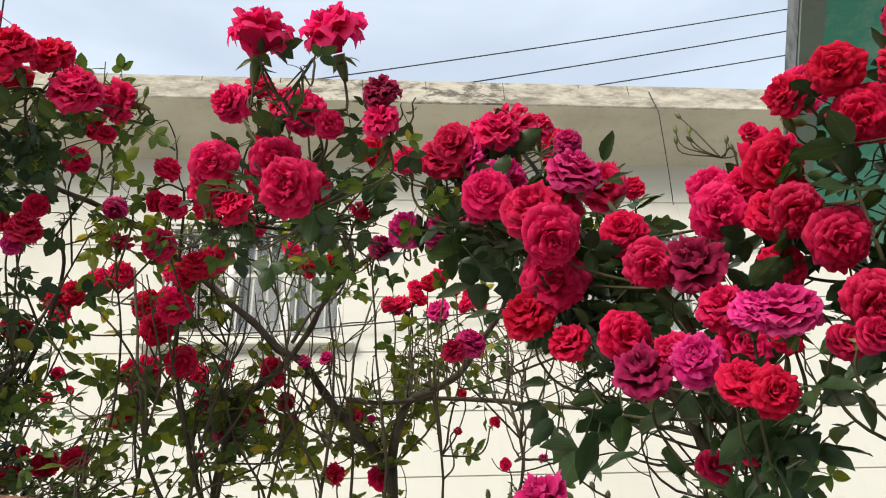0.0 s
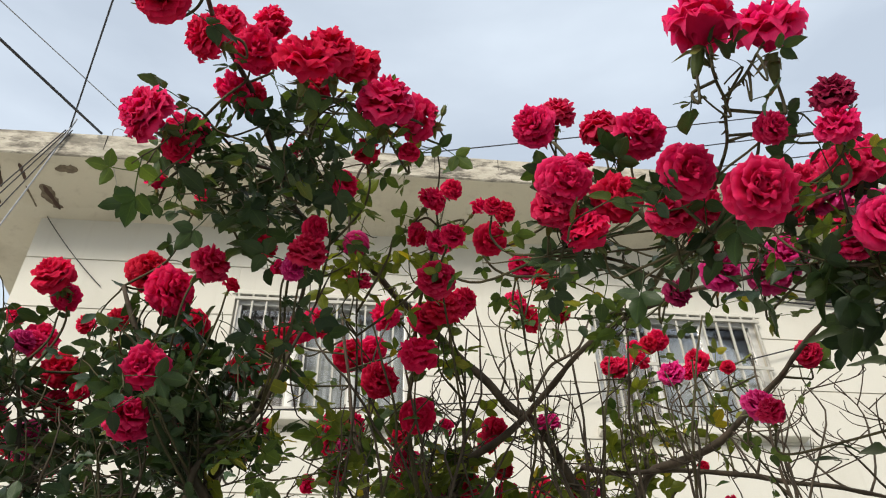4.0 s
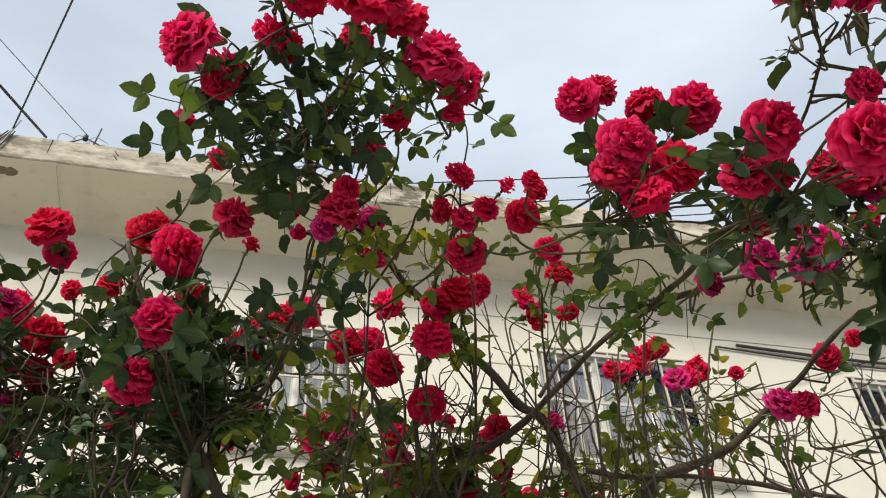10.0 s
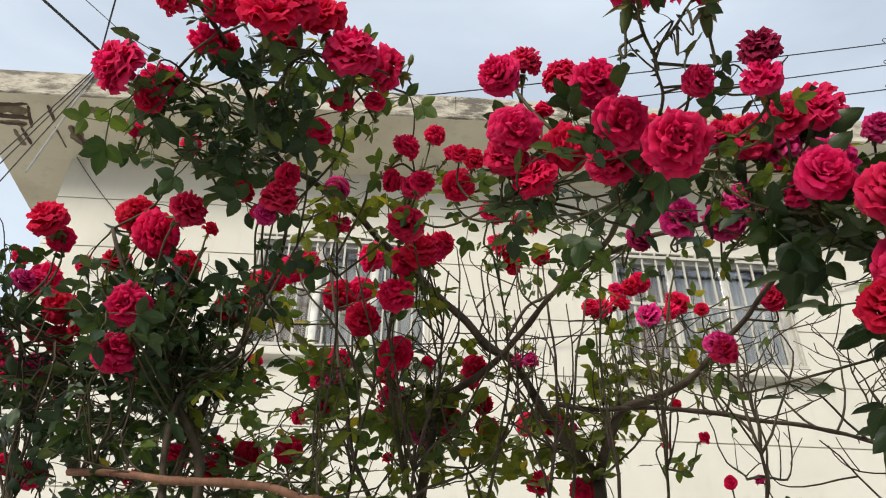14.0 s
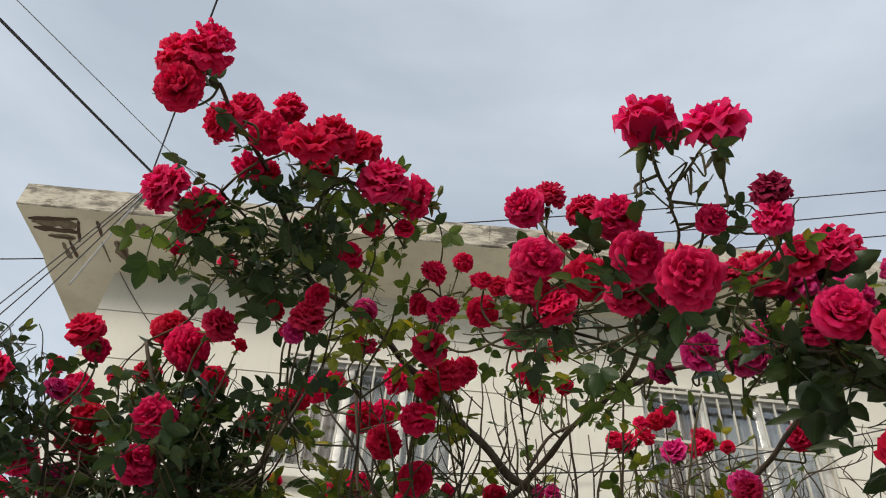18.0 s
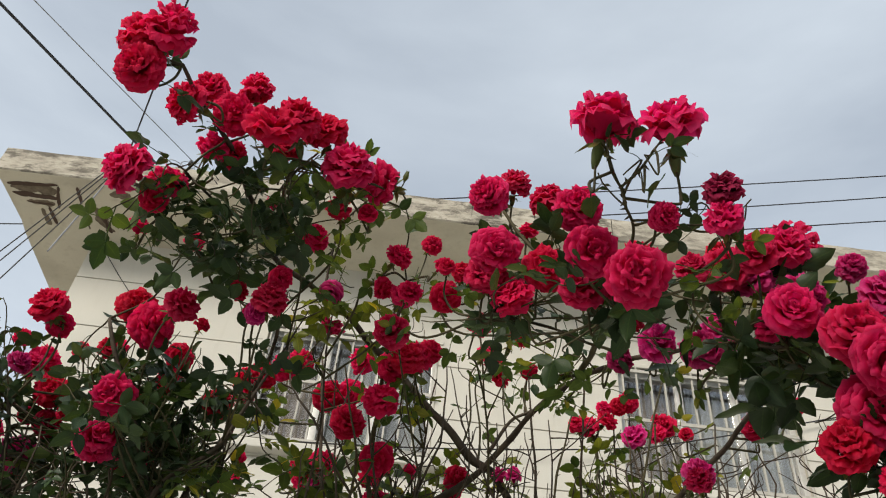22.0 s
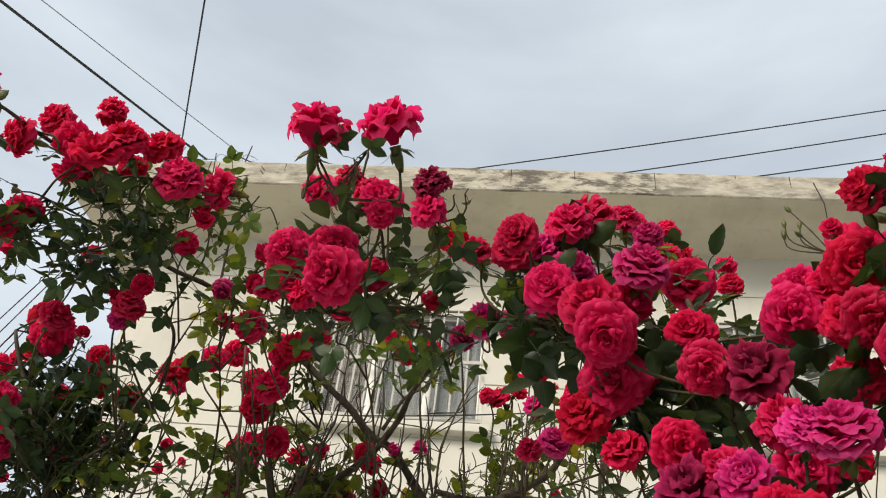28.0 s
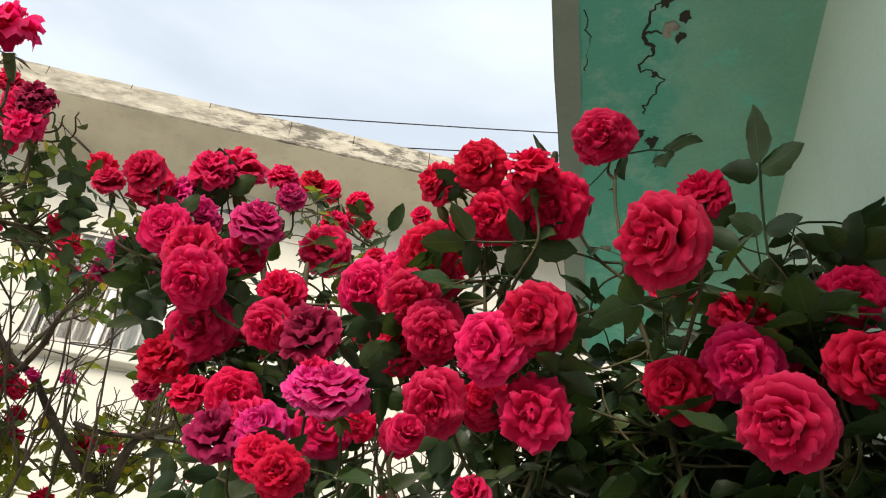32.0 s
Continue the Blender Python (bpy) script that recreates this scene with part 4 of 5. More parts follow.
        self.hold(part("stem", tube(stem, (0.0025, 0.0018), 6, 0.15), GREEN_CANE))
        self.leaf_along(stem, leaves, leaf_size, leaf_mat, 0.35, 0.3, 0.75)

    def region(self, centre, radii, shoots, leaves, size, leaf_mat, twig_mat, droop=0.3):
        """Leafy shoots from the nearest canes into a part of the crown."""
        c = Vector(centre)
        for _ in range(shoots):
            d = noise.random_unit_vector() * self.rnd.random() ** 0.4
            tip = c + Vector((d.x * radii[0], d.y * radii[1], d.z * radii[2]))
            near = sorted(self.canes, key=lambda e: self.reach(e[0], tip) + 0.6 * max(0, e[0].z - tip.z + 0.08))
            root = near[self.rnd.randrange(14)][0]
            if (tip - root).length > 0.5:
                root = tip + (root - tip).normalized() * 0.45
            line = self.twig(root, tip, 0.0020, 0.0010, twig_mat, 0.02)
            self.leaf_along(line, leaves, size, leaf_mat, 0.3, droop)

    def finish(self, limit=300):
        for mat, lines in self.twigs.items():
            bm = bmesh.new()
            for line, r0, r1 in lines:
                add_tube(bm, line, (r0, r1), 5)
            self.hold(part("brushwood", bm, mat))["kind"] = "stuff"
        self.leaves.sort(key=lambda e: e[0].y)
        rest = {}
        for i, (at, way, size, mat, spin, kind) in enumerate(self.leaves):
            q = way.to_track_quat("Y", "Z").to_matrix().to_4x4() @ Matrix.Rotation(0.9 * math.sin(spin), 4, "Y")
            m = Matrix.Translation(at) @ q @ Matrix.Scale(size, 4)
            if i < limit:
                ob = self.hold(new("leaf", LEAVES[kind][0]))
                ob.matrix_basis = m
                ob.material_slots[0].link = "OBJECT"
                ob.material_slots[0].material = mat
            else:
                rest.setdefault(mat, []).append((m, kind))
        for mat, some in rest.items():
            vs, fs, uvs, n = [], [], [], 0
            for m, kind in some:
                p, f = LEAVES[kind][1], LEAVES[kind][2]
                a = np.array(m)
                vs.append(p @ a[:3, :3].T + a[:3, 3])
                fs += [tuple(i + n for i in q) for q in f]
                uvs += LEAVES[kind][3]
                n += len(p)
            me = bpy.data.meshes.new("foliage")
            me.from_pydata(np.concatenate(vs).tolist(), [], fs)
            put_uv(me, uvs)
            me.polygons.foreach_set("use_smooth", [True] * len(me.polygons))
            me.materials.append(mat)
            self.hold(new("foliage", me))["kind"] = "stuff"


def bare_shoots(bush, centre, radii, count, height, mat, forks=2):
    """Leafless upright shoots with short side twigs."""
    c = Vector(centre)
    for _ in range(count):
        d = noise.random_unit_vector() * bush.rnd.random() ** 0.5
        foot = c + Vector((d.x * radii[0], d.y * radii[1], d.z * radii[2]))
        root = bush.near(foot, 0.0)
        lean = Vector((bush.rnd.uniform(-0.45, 0.45), bush.rnd.uniform(-0.3, 0.25), 1)).normalized()
        tip = foot + lean * height * bush.rnd.uniform(0.5, 1.1)
        if (root - foot).length > 0.35:
            root = foot + (root - foot).normalized() * 0.3
        line = bush.twig(root, tip, 0.0032, 0.0012, mat, 0.03)
        for _ in range(forks):
            q = line[bush.rnd.randrange(3, len(line) - 1)]
            w = Vector((bush.rnd.uniform(-1, 1), bush.rnd.uniform(-0.6, 0.6), bush.rnd.uniform(0.1, 0.9))).normalized()
            end = q + w * bush.rnd.uniform(0.05, 0.16)
            side = bush.twig(q, end, 0.0017, 0.0009, mat, 0.012, 0, 6)
            if bush.rnd.random() < 0.6:
                q2 = side[len(side) // 2]
                bush.twig(q2, q2 + Vector((bush.rnd.uniform(-0.06, 0.06), bush.rnd.uniform(-0.03, 0.03), 0.05)), 0.0012, 0.0008, mat, 0.006, 0, 4)


# ---- where the roses bloom: place, size across, tint, facing ----
LEFT_BLOOMS = {
    "cluster 1": [
        (-1.265, 2.200, 2.254, 0.061, "ru"), (-1.235, 2.300, 2.317, 0.055, "ru"), (-1.186, 2.100, 2.273, 0.079, "mo"), (-1.179, 2.300, 2.283, 0.037, "ro"),
        (-1.115, 2.300, 2.265, 0.030, "ro"), (-1.113, 2.100, 2.324, 0.038, "mo"), (-1.098, 2.100, 2.231, 0.082, "po"), (-1.130, 1.980, 2.219, 0.054, "ms"),
        (-1.131, 2.200, 2.067, 0.044, "ro"), (-1.124, 2.040, 2.414, 0.056, "mo"), (-1.039, 2.050, 2.281, 0.053, "mo"), (-1.101, 1.950, 2.358, 0.043, "po"),
        (-1.049, 2.050, 2.357, 0.057, "ro"), (-1.159, 1.800, 2.284, 0.074, "rs"), (-1.159, 2.150, 2.496, 0.075, "ro"), (-1.040, 2.000, 2.331, 0.068, "ro"),
    ],
    "cluster 2": [
        (-1.207, 2.100, 2.520, 0.039, "ro"), (-1.026, 2.020, 2.449, 0.037, "ro"), (-0.984, 2.100, 2.526, 0.038, "ro"), (-1.014, 1.860, 2.398, 0.048, "ro"),
        (-1.025, 1.800, 2.403, 0.078, "ro"), (-0.945, 1.960, 2.424, 0.043, "ro"), (-1.199, 1.730, 2.285, 0.076, "rs"), (-0.993, 2.000, 2.281, 0.034, "ro"),
        (-0.904, 2.050, 2.368, 0.056, "ro"), (-0.873, 1.840, 2.454, 0.081, "ro"), (-0.916, 2.200, 2.283, 0.055, "mo"), (-0.806, 2.000, 2.449, 0.059, "ro"),
        (-0.809, 2.050, 2.400, 0.053, "ro"), (-0.811, 2.020, 2.388, 0.070, "ro"), (-0.814, 1.810, 2.386, 0.089, "ro"), (-0.778, 1.760, 2.575, 0.040, "ro"),
    ],
    "cluster 3": [
        (-1.167, 1.660, 1.947, 0.027, "mo"), (-1.164, 1.660, 1.982, 0.034, "mo"), (-1.056, 2.150, 2.034, 0.059, "mo"), (-0.838, 1.820, 2.132, 0.069, "mo"),
        (-0.803, 1.730, 2.172, 0.074, "mo"), (-0.873, 2.200, 2.051, 0.033, "ro"), (-0.797, 2.000, 2.203, 0.047, "ro"), (-0.793, 2.200, 2.105, 0.051, "ro"),
        (-0.712, 2.200, 2.084, 0.057, "ro"), (-0.720, 1.660, 2.329, 0.061, "mo"), (-0.692, 1.720, 2.335, 0.027, "ro"), (-0.646, 2.200, 2.111, 0.052, "ro"),
        (-0.695, 2.000, 2.345, 0.065, "ro"), (-0.585, 1.650, 2.320, 0.036, "po"), (-0.563, 1.630, 2.342, 0.060, "mo"), (-0.552, 1.630, 2.394, 0.041, "ro"),
    ],
    "cluster 4": [
        (-0.695, 2.200, 2.499, 0.049, "ro"), (-0.677, 2.100, 2.480, 0.052, "ro"), (-0.516, 1.660, 2.532, 0.053, "ro"),
    ],
}
MIDDLE_BLOOMS = {
    "cluster 1": [
        (-0.880, 2.300, 2.373, 0.033, "ro"), (-0.717, 2.300, 2.317, 0.027, "ro"), (-0.705, 2.400, 2.385, 0.022, "ro"), (-0.667, 2.200, 2.333, 0.030, "ro"),
        (-0.740, 2.300, 2.180, 0.031, "ro"), (-0.685, 2.200, 2.545, 0.047, "ro"), (-0.639, 2.100, 2.492, 0.061, "ro"), (-0.577, 2.400, 2.296, 0.040, "ro"),
        (-0.607, 2.180, 2.574, 0.063, "rc"), (-0.535, 2.350, 2.402, 0.076, "ro"), (-0.542, 2.440, 2.423, 0.064, "ro"), (-0.541, 2.430, 2.456, 0.068, "ro"),
        (-0.510, 2.300, 2.272, 0.043, "ro"), (-0.484, 2.300, 2.344, 0.047, "po"), (-0.483, 2.300, 2.398, 0.070, "ro"), (-0.586, 2.260, 2.650, 0.073, "ro"),
    ],
    "cluster 2": [
        (-0.806, 1.550, 2.408, 0.034, "ru"), (-0.751, 1.470, 2.446, 0.070, "ro"), (-0.752, 1.450, 2.376, 0.039, "ro"), (-0.794, 1.400, 2.392, 0.084, "ms"),
        (-0.698, 1.460, 2.539, 0.059, "ro"), (-0.715, 1.330, 2.489, 0.070, "rs"), (-0.639, 1.700, 2.408, 0.036, "ro"), (-0.674, 1.500, 2.565, 0.050, "ro"),
        (-0.744, 1.210, 2.408, 0.072, "ro"), (-0.622, 1.750, 2.401, 0.024, "ro"), (-0.652, 1.380, 2.535, 0.072, "ro"), (-0.757, 1.200, 2.470, 0.073, "ru"),
        (-0.710, 1.380, 2.593, 0.066, "ro"), (-0.709, 1.175, 2.466, 0.083, "ru"), (-0.601, 1.600, 2.553, 0.028, "ro"), (-0.570, 1.345, 2.474, 0.089, "ru"),
    ],
    "cluster 3": [
        (-0.651, 1.430, 2.682, 0.064, "ru"), (-0.566, 1.450, 2.546, 0.049, "ro"), (-0.501, 1.420, 2.566, 0.075, "ru"), (-0.541, 1.370, 2.522, 0.083, "ru"),
        (-0.478, 1.620, 2.583, 0.045, "ro"), (-0.449, 1.430, 2.498, 0.092, "mo"), (-0.395, 1.490, 2.526, 0.082, "ms"), (-0.491, 1.850, 2.550, 0.048, "po"),
        (-0.407, 1.500, 2.453, 0.032, "ro"), (-0.348, 1.700, 2.548, 0.052, "ru"), (-0.479, 1.900, 2.502, 0.048, "mo"), (-0.374, 1.750, 2.498, 0.041, "ro"),
        (-0.334, 1.745, 2.479, 0.047, "mo"), (-0.318, 1.660, 2.424, 0.042, "ru"), (-0.262, 1.700, 2.533, 0.032, "ru"), (-0.285, 1.900, 2.780, 0.043, "ro"),
    ],
    "cluster 4": [
        (-0.553, 2.100, 2.083, 0.051, "ro"), (-0.350, 2.045, 2.280, 0.070, "rc"), (-0.357, 2.400, 2.199, 0.026, "ro"), (-0.281, 2.300, 2.228, 0.056, "po"),
        (-0.427, 2.090, 2.392, 0.080, "ro"), (-0.368, 2.400, 2.305, 0.066, "mo"), (-0.355, 1.950, 2.366, 0.077, "ro"), (-0.305, 2.400, 2.308, 0.054, "mo"),
        (-0.369, 2.400, 2.364, 0.047, "mo"), (-0.369, 2.330, 2.388, 0.056, "ro"), (-0.278, 2.200, 2.345, 0.033, "ro"), (-0.341, 2.400, 2.358, 0.072, "mo"),
        (-0.220, 2.300, 2.252, 0.062, "ro"), (-0.254, 2.350, 2.291, 0.053, "mo"), (-0.344, 1.710, 2.362, 0.065, "mo"), (-0.343, 1.950, 2.450, 0.068, "ro"),
    ],
    "cluster 5": [
        (-0.497, 2.220, 2.534, 0.077, "rc"), (-0.444, 2.220, 2.549, 0.066, "rc"), (-0.419, 2.120, 2.581, 0.068, "rs"), (-0.311, 1.910, 2.453, 0.074, "ro"),
        (-0.289, 1.930, 2.473, 0.066, "ro"), (-0.262, 1.930, 2.489, 0.049, "ro"), (-0.167, 2.300, 2.367, 0.053, "ro"), (-0.166, 2.200, 2.340, 0.056, "ro"),
        (-0.123, 2.070, 2.598, 0.051, "ro"), (-0.088, 2.100, 2.574, 0.064, "ro"), (-0.250, 1.670, 2.426, 0.057, "ro"), (-0.174, 1.760, 2.446, 0.049, "ru"),
        (-0.138, 2.290, 2.292, 0.044, "ro"), (-0.223, 1.660, 2.488, 0.037, "ru"), (-0.079, 1.950, 2.573, 0.063, "ru"), (-0.255, 1.600, 2.442, 0.029, "ru"),
    ],
    "cluster 6": [
        (-0.199, 1.430, 2.282, 0.063, "mo"), (-0.191, 1.395, 2.300, 0.080, "mc"), (-0.157, 1.440, 2.246, 0.060, "ro"), (-0.106, 1.420, 2.299, 0.072, "ro"),
        (-0.071, 1.340, 2.197, 0.063, "mo"), (-0.125, 1.480, 2.437, 0.031, "ru"), (-0.074, 1.265, 2.196, 0.074, "mc"), (-0.022, 1.340, 2.210, 0.048, "mo"),
        (-0.053, 1.410, 2.432, 0.081, "mo"), (-0.086, 1.115, 2.290, 0.092, "mf"), (0.048, 1.500, 2.284, 0.044, "ro"), (-0.089, 1.470, 2.508, 0.066, "mu"),
        (-0.194, 1.495, 2.532, 0.074, "ms"), (0.004, 1.190, 2.197, 0.036, "mo"), (0.006, 1.130, 2.316, 0.092, "mf"), (-0.043, 1.185, 2.085, 0.077, "mc"),
    ],
    "cluster 7": [
        (-0.148, 1.500, 2.580, 0.053, "mu"), (0.086, 1.700, 2.351, 0.046, "wo"), (-0.027, 2.050, 2.553, 0.037, "ro"), (0.128, 1.610, 2.331, 0.069, "po"),
        (0.121, 1.400, 2.319, 0.044, "mo"), (-0.021, 2.100, 2.590, 0.037, "ro"), (0.183, 1.420, 2.340, 0.083, "mo"), (0.191, 1.580, 2.301, 0.069, "po"),
        (0.245, 1.600, 2.365, 0.074, "po"), (-0.084, 2.100, 2.308, 0.033, "po"), (0.188, 1.320, 2.288, 0.059, "mo"), (0.073, 1.155, 2.227, 0.046, "wu"),
        (0.274, 1.380, 2.365, 0.073, "mu"), (-0.038, 2.200, 2.366, 0.034, "po"), (0.072, 1.170, 2.185, 0.044, "mu"), (0.116, 2.200, 2.521, 0.041, "ro"),
    ],
    "cluster 8": [
        (-0.131, 2.300, 2.243, 0.046, "ro"), (0.024, 2.300, 2.258, 0.050, "ro"), (-0.019, 2.300, 2.112, 0.050, "ro"), (0.072, 2.300, 2.251, 0.018, "po"),
        (0.095, 2.350, 2.116, 0.060, "ro"), (0.021, 2.600, 2.392, 0.067, "rc"), (0.146, 2.220, 2.532, 0.050, "ro"), (0.287, 2.300, 2.214, 0.018, "ro"),
        (0.289, 2.200, 2.270, 0.023, "ro"), (0.237, 2.140, 2.467, 0.060, "po"), (0.192, 2.200, 2.542, 0.046, "ro"), (0.185, 2.200, 2.575, 0.036, "ro"),
        (0.272, 1.870, 2.232, 0.060, "po"), (0.279, 2.100, 2.496, 0.021, "ro"), (0.223, 2.200, 2.586, 0.042, "ro"), (0.381, 2.300, 2.237, 0.031, "ro"),
    ],
    "cluster 9": [
        (0.239, 1.355, 2.213, 0.082, "mo"), (0.389, 1.850, 2.336, 0.049, "mo"), (0.328, 2.050, 2.432, 0.030, "ro"), (0.520, 1.900, 2.433, 0.036, "ro"),
        (0.379, 2.200, 2.091, 0.026, "ro"), (0.316, 2.200, 2.519, 0.043, "ro"), (0.333, 2.200, 2.547, 0.053, "ro"), (0.493, 2.300, 2.140, 0.025, "po"),
        (0.249, 2.200, 2.602, 0.047, "ro"),
    ],
}
RIGHT_BLOOMS = {
    "cluster 1": [
        (0.070, 1.500, 2.421, 0.060, "ro"), (0.233, 1.430, 2.348, 0.077, "po"), (0.265, 1.440, 2.420, 0.076, "mu"), (0.301, 1.420, 2.416, 0.106, "mu"),
        (0.240, 1.420, 2.237, 0.054, "mo"), (0.277, 1.380, 2.263, 0.075, "po"), (0.379, 1.500, 2.493, 0.057, "mo"), (0.404, 1.420, 2.385, 0.046, "po"),
        (0.220, 1.750, 2.148, 0.041, "mo"), (0.360, 1.370, 2.202, 0.072, "mo"), (0.297, 1.310, 2.148, 0.090, "mo"), (0.373, 1.320, 2.230, 0.086, "pu"),
        (0.481, 1.500, 2.350, 0.093, "mo"), (0.312, 1.290, 2.085, 0.091, "mc"), (0.328, 1.370, 2.063, 0.098, "mc"), (0.374, 1.400, 2.091, 0.051, "ro"),
    ],
    "cluster 2": [
        (0.223, 1.150, 1.672, 0.049, "pu"), (0.455, 1.140, 1.788, 0.050, "ro"), (0.397, 1.270, 1.863, 0.078, "wo"), (0.477, 1.125, 1.768, 0.050, "ro"),
        (0.450, 1.225, 1.856, 0.062, "po"), (0.433, 1.250, 1.880, 0.048, "mo"), (0.489, 1.130, 1.872, 0.050, "po"), (0.529, 1.300, 1.770, 0.034, "ro"),
        (0.402, 1.320, 1.942, 0.069, "rc"), (0.339, 1.380, 1.967, 0.056, "ro"), (0.518, 1.400, 1.788, 0.044, "mo"), (0.516, 1.115, 1.864, 0.071, "pu"),
        (0.517, 1.235, 1.875, 0.070, "mo"), (0.497, 1.220, 1.930, 0.056, "mo"), (0.290, 1.400, 2.020, 0.073, "ro"), (0.556, 1.200, 1.871, 0.038, "ro"),
    ],
    "cluster 3": [
        (0.421, 1.900, 2.869, 0.063, "ro"), (0.467, 1.900, 2.852, 0.051, "ro"), (0.464, 1.950, 2.887, 0.059, "ro"), (0.546, 1.950, 2.871, 0.067, "ru"),
        (0.516, 1.900, 2.762, 0.056, "ro"), (0.574, 1.900, 2.750, 0.042, "ro"), (0.698, 2.000, 2.813, 0.050, "ru"), (0.487, 1.700, 2.582, 0.055, "ro"),
        (0.674, 1.900, 2.468, 0.058, "ro"), (0.580, 1.600, 2.431, 0.043, "ro"), (0.787, 1.300, 2.405, 0.090, "mo"), (0.604, 1.360, 2.230, 0.072, "mo"),
        (0.569, 1.500, 2.178, 0.038, "ro"), (0.664, 1.270, 2.222, 0.093, "ro"), (0.599, 1.200, 2.208, 0.026, "ru"), (0.600, 1.260, 2.160, 0.052, "ro"),
    ],
    "cluster 4": [
        (0.427, 1.245, 2.008, 0.064, "mc"), (0.481, 1.230, 1.998, 0.085, "wo"), (0.431, 1.320, 2.116, 0.067, "ro"), (0.551, 1.300, 1.951, 0.045, "mo"),
        (0.542, 1.240, 2.093, 0.076, "mc"), (0.591, 1.220, 1.992, 0.061, "ro"), (0.591, 1.150, 2.025, 0.070, "mc"), (0.593, 1.200, 2.061, 0.074, "ro"),
        (0.619, 1.130, 1.968, 0.073, "mc"), (0.615, 1.195, 2.141, 0.079, "rc"), (0.644, 1.220, 2.113, 0.046, "ro"), (0.597, 1.150, 1.842, 0.041, "mo"),
        (0.626, 1.120, 1.873, 0.073, "mc"), (0.603, 1.100, 2.182, 0.054, "rs"), (0.596, 1.100, 1.822, 0.035, "mo"), (0.665, 1.045, 1.909, 0.080, "mc"),
    ],
    "cluster 5": [
        (0.643, 1.045, 2.174, 0.068, "ro"), (0.671, 1.070, 2.117, 0.073, "rc"), (0.698, 1.005, 2.142, 0.063, "ru"), (0.740, 1.045, 2.128, 0.087, "rc"),
        (0.827, 1.075, 2.316, 0.089, "mc"), (0.704, 1.010, 1.930, 0.084, "mc"), (0.800, 0.905, 1.980, 0.098, "mc"), (0.890, 1.050, 2.036, 0.047, "ro"),
        (0.689, 1.140, 1.899, 0.060, "ro"), (0.929, 1.015, 2.181, 0.067, "ro"), (0.723, 1.070, 1.855, 0.078, "mc"), (0.833, 1.300, 1.918, 0.064, "wo"),
        (0.934, 0.980, 1.966, 0.073, "ro"), (0.871, 1.030, 1.893, 0.078, "rc"), (0.864, 1.200, 1.875, 0.020, "ro"), (0.917, 0.975, 1.902, 0.082, "mc"),
    ],
    "cluster 6": [
        (0.665, 1.100, 1.769, 0.034, "mo"), (0.905, 0.910, 1.799, 0.087, "mc"), (0.983, 1.000, 1.932, 0.043, "mo"), (0.998, 0.900, 1.869, 0.074, "ro"),
        (1.027, 1.020, 1.927, 0.038, "ro"), (0.676, 1.700, 1.994, 0.034, "ro"), (1.023, 1.000, 2.003, 0.052, "wo"), (1.066, 0.960, 2.016, 0.069, "ro"),
    ],
}

# the bush by the house's corner
left = Bush((-0.80, 2.05, 0), "dense dark rose bush with crimson blooms", 3)
left.cane([(-0.72, 2.05, -0.05), (-0.70, 2.0, 0.9), (-0.69, 1.97, 1.6), (-0.674, 1.95, 1.943), (-0.743, 1.9, 2.088), (-0.813, 1.85, 2.22), (-0.90, 1.8, 2.38)], 0.016, 0.004, BARK)
left.cane([(-0.95, 2.1, -0.05), (-0.97, 2.08, 1.0), (-1.0, 2.03, 1.7), (-1.05, 2.0, 2.1), (-1.09, 1.94, 2.28)], 0.013, 0.003, BARK)
left.cane([(-0.70, 1.97, 1.75), (-0.74, 1.9, 2.05), (-0.64, 1.9, 2.2), (-0.58, 1.88, 2.35), (-0.53, 1.85, 2.5)], 0.008, 0.0012, BARK)
left.cane([(-0.35, 2.0, -0.05), (-0.38, 1.97, 1.2), (-0.44, 1.92, 1.84), (-0.50, 1.9, 1.912), (-0.60, 1.9, 1.937), (-0.731, 1.9, 1.938), (-0.90, 1.95, 1.96)], 0.011, 0.006, RED_CANE)
left.cane([(-0.97, 2.08, 1.3), (-1.12, 1.95, 1.9), (-1.22, 1.85, 2.2), (-1.28, 1.8, 2.42)], 0.007, 0.003, GREEN_CANE)
left.cane([(-0.85, 2.2, -0.05), (-0.86, 2.25, 1.2), (-0.82, 2.3, 1.9), (-0.75, 2.3, 2.3)], 0.010, 0.003, BARK)
left.cane([(-0.95, 2.5, -0.05), (-0.98, 2.6, 1.2), (-0.98, 2.7, 2.0), (-0.90, 2.7, 2.45)], 0.010, 0.003, BARK)
left.cane([(-0.98, 2.6, 1.3), (-1.12, 2.7, 2.0), (-1.2, 2.7, 2.4)], 0.006, 0.003, BARK)
for cluster in LEFT_BLOOMS.values():
    c = sum((Vector(b[:3]) for b in cluster), Vector()) / len(cluster) + Vector((0, 0.12, -0.08))
    for b in cluster:
        left.bloom(*b, c, 0.085, LEAF_DARK, 2)
left.region((-0.95, 1.92, 2.20), (0.22, 0.14, 0.16), 26, 3, 0.075, LEAF_DARK, GREEN_CANE)
left.region((-1.0, 2.0, 2.0), (0.3, 0.22, 0.2), 13, 3, 0.075, LEAF_DARK, BARK)
left.region((-0.75, 2.05, 2.05), (0.25, 0.25, 0.25), 17, 4, 0.07, LEAF, BARK)
left.region((-1.17, 1.92, 2.40), (0.07, 0.10, 0.12), 16, 3, 0.085, LEAF_DARK, GREEN_CANE)
left.region((-1.15, 1.92, 2.27), (0.10, 0.10, 0.08), 4, 3, 0.085, LEAF_DARK, GREEN_CANE)
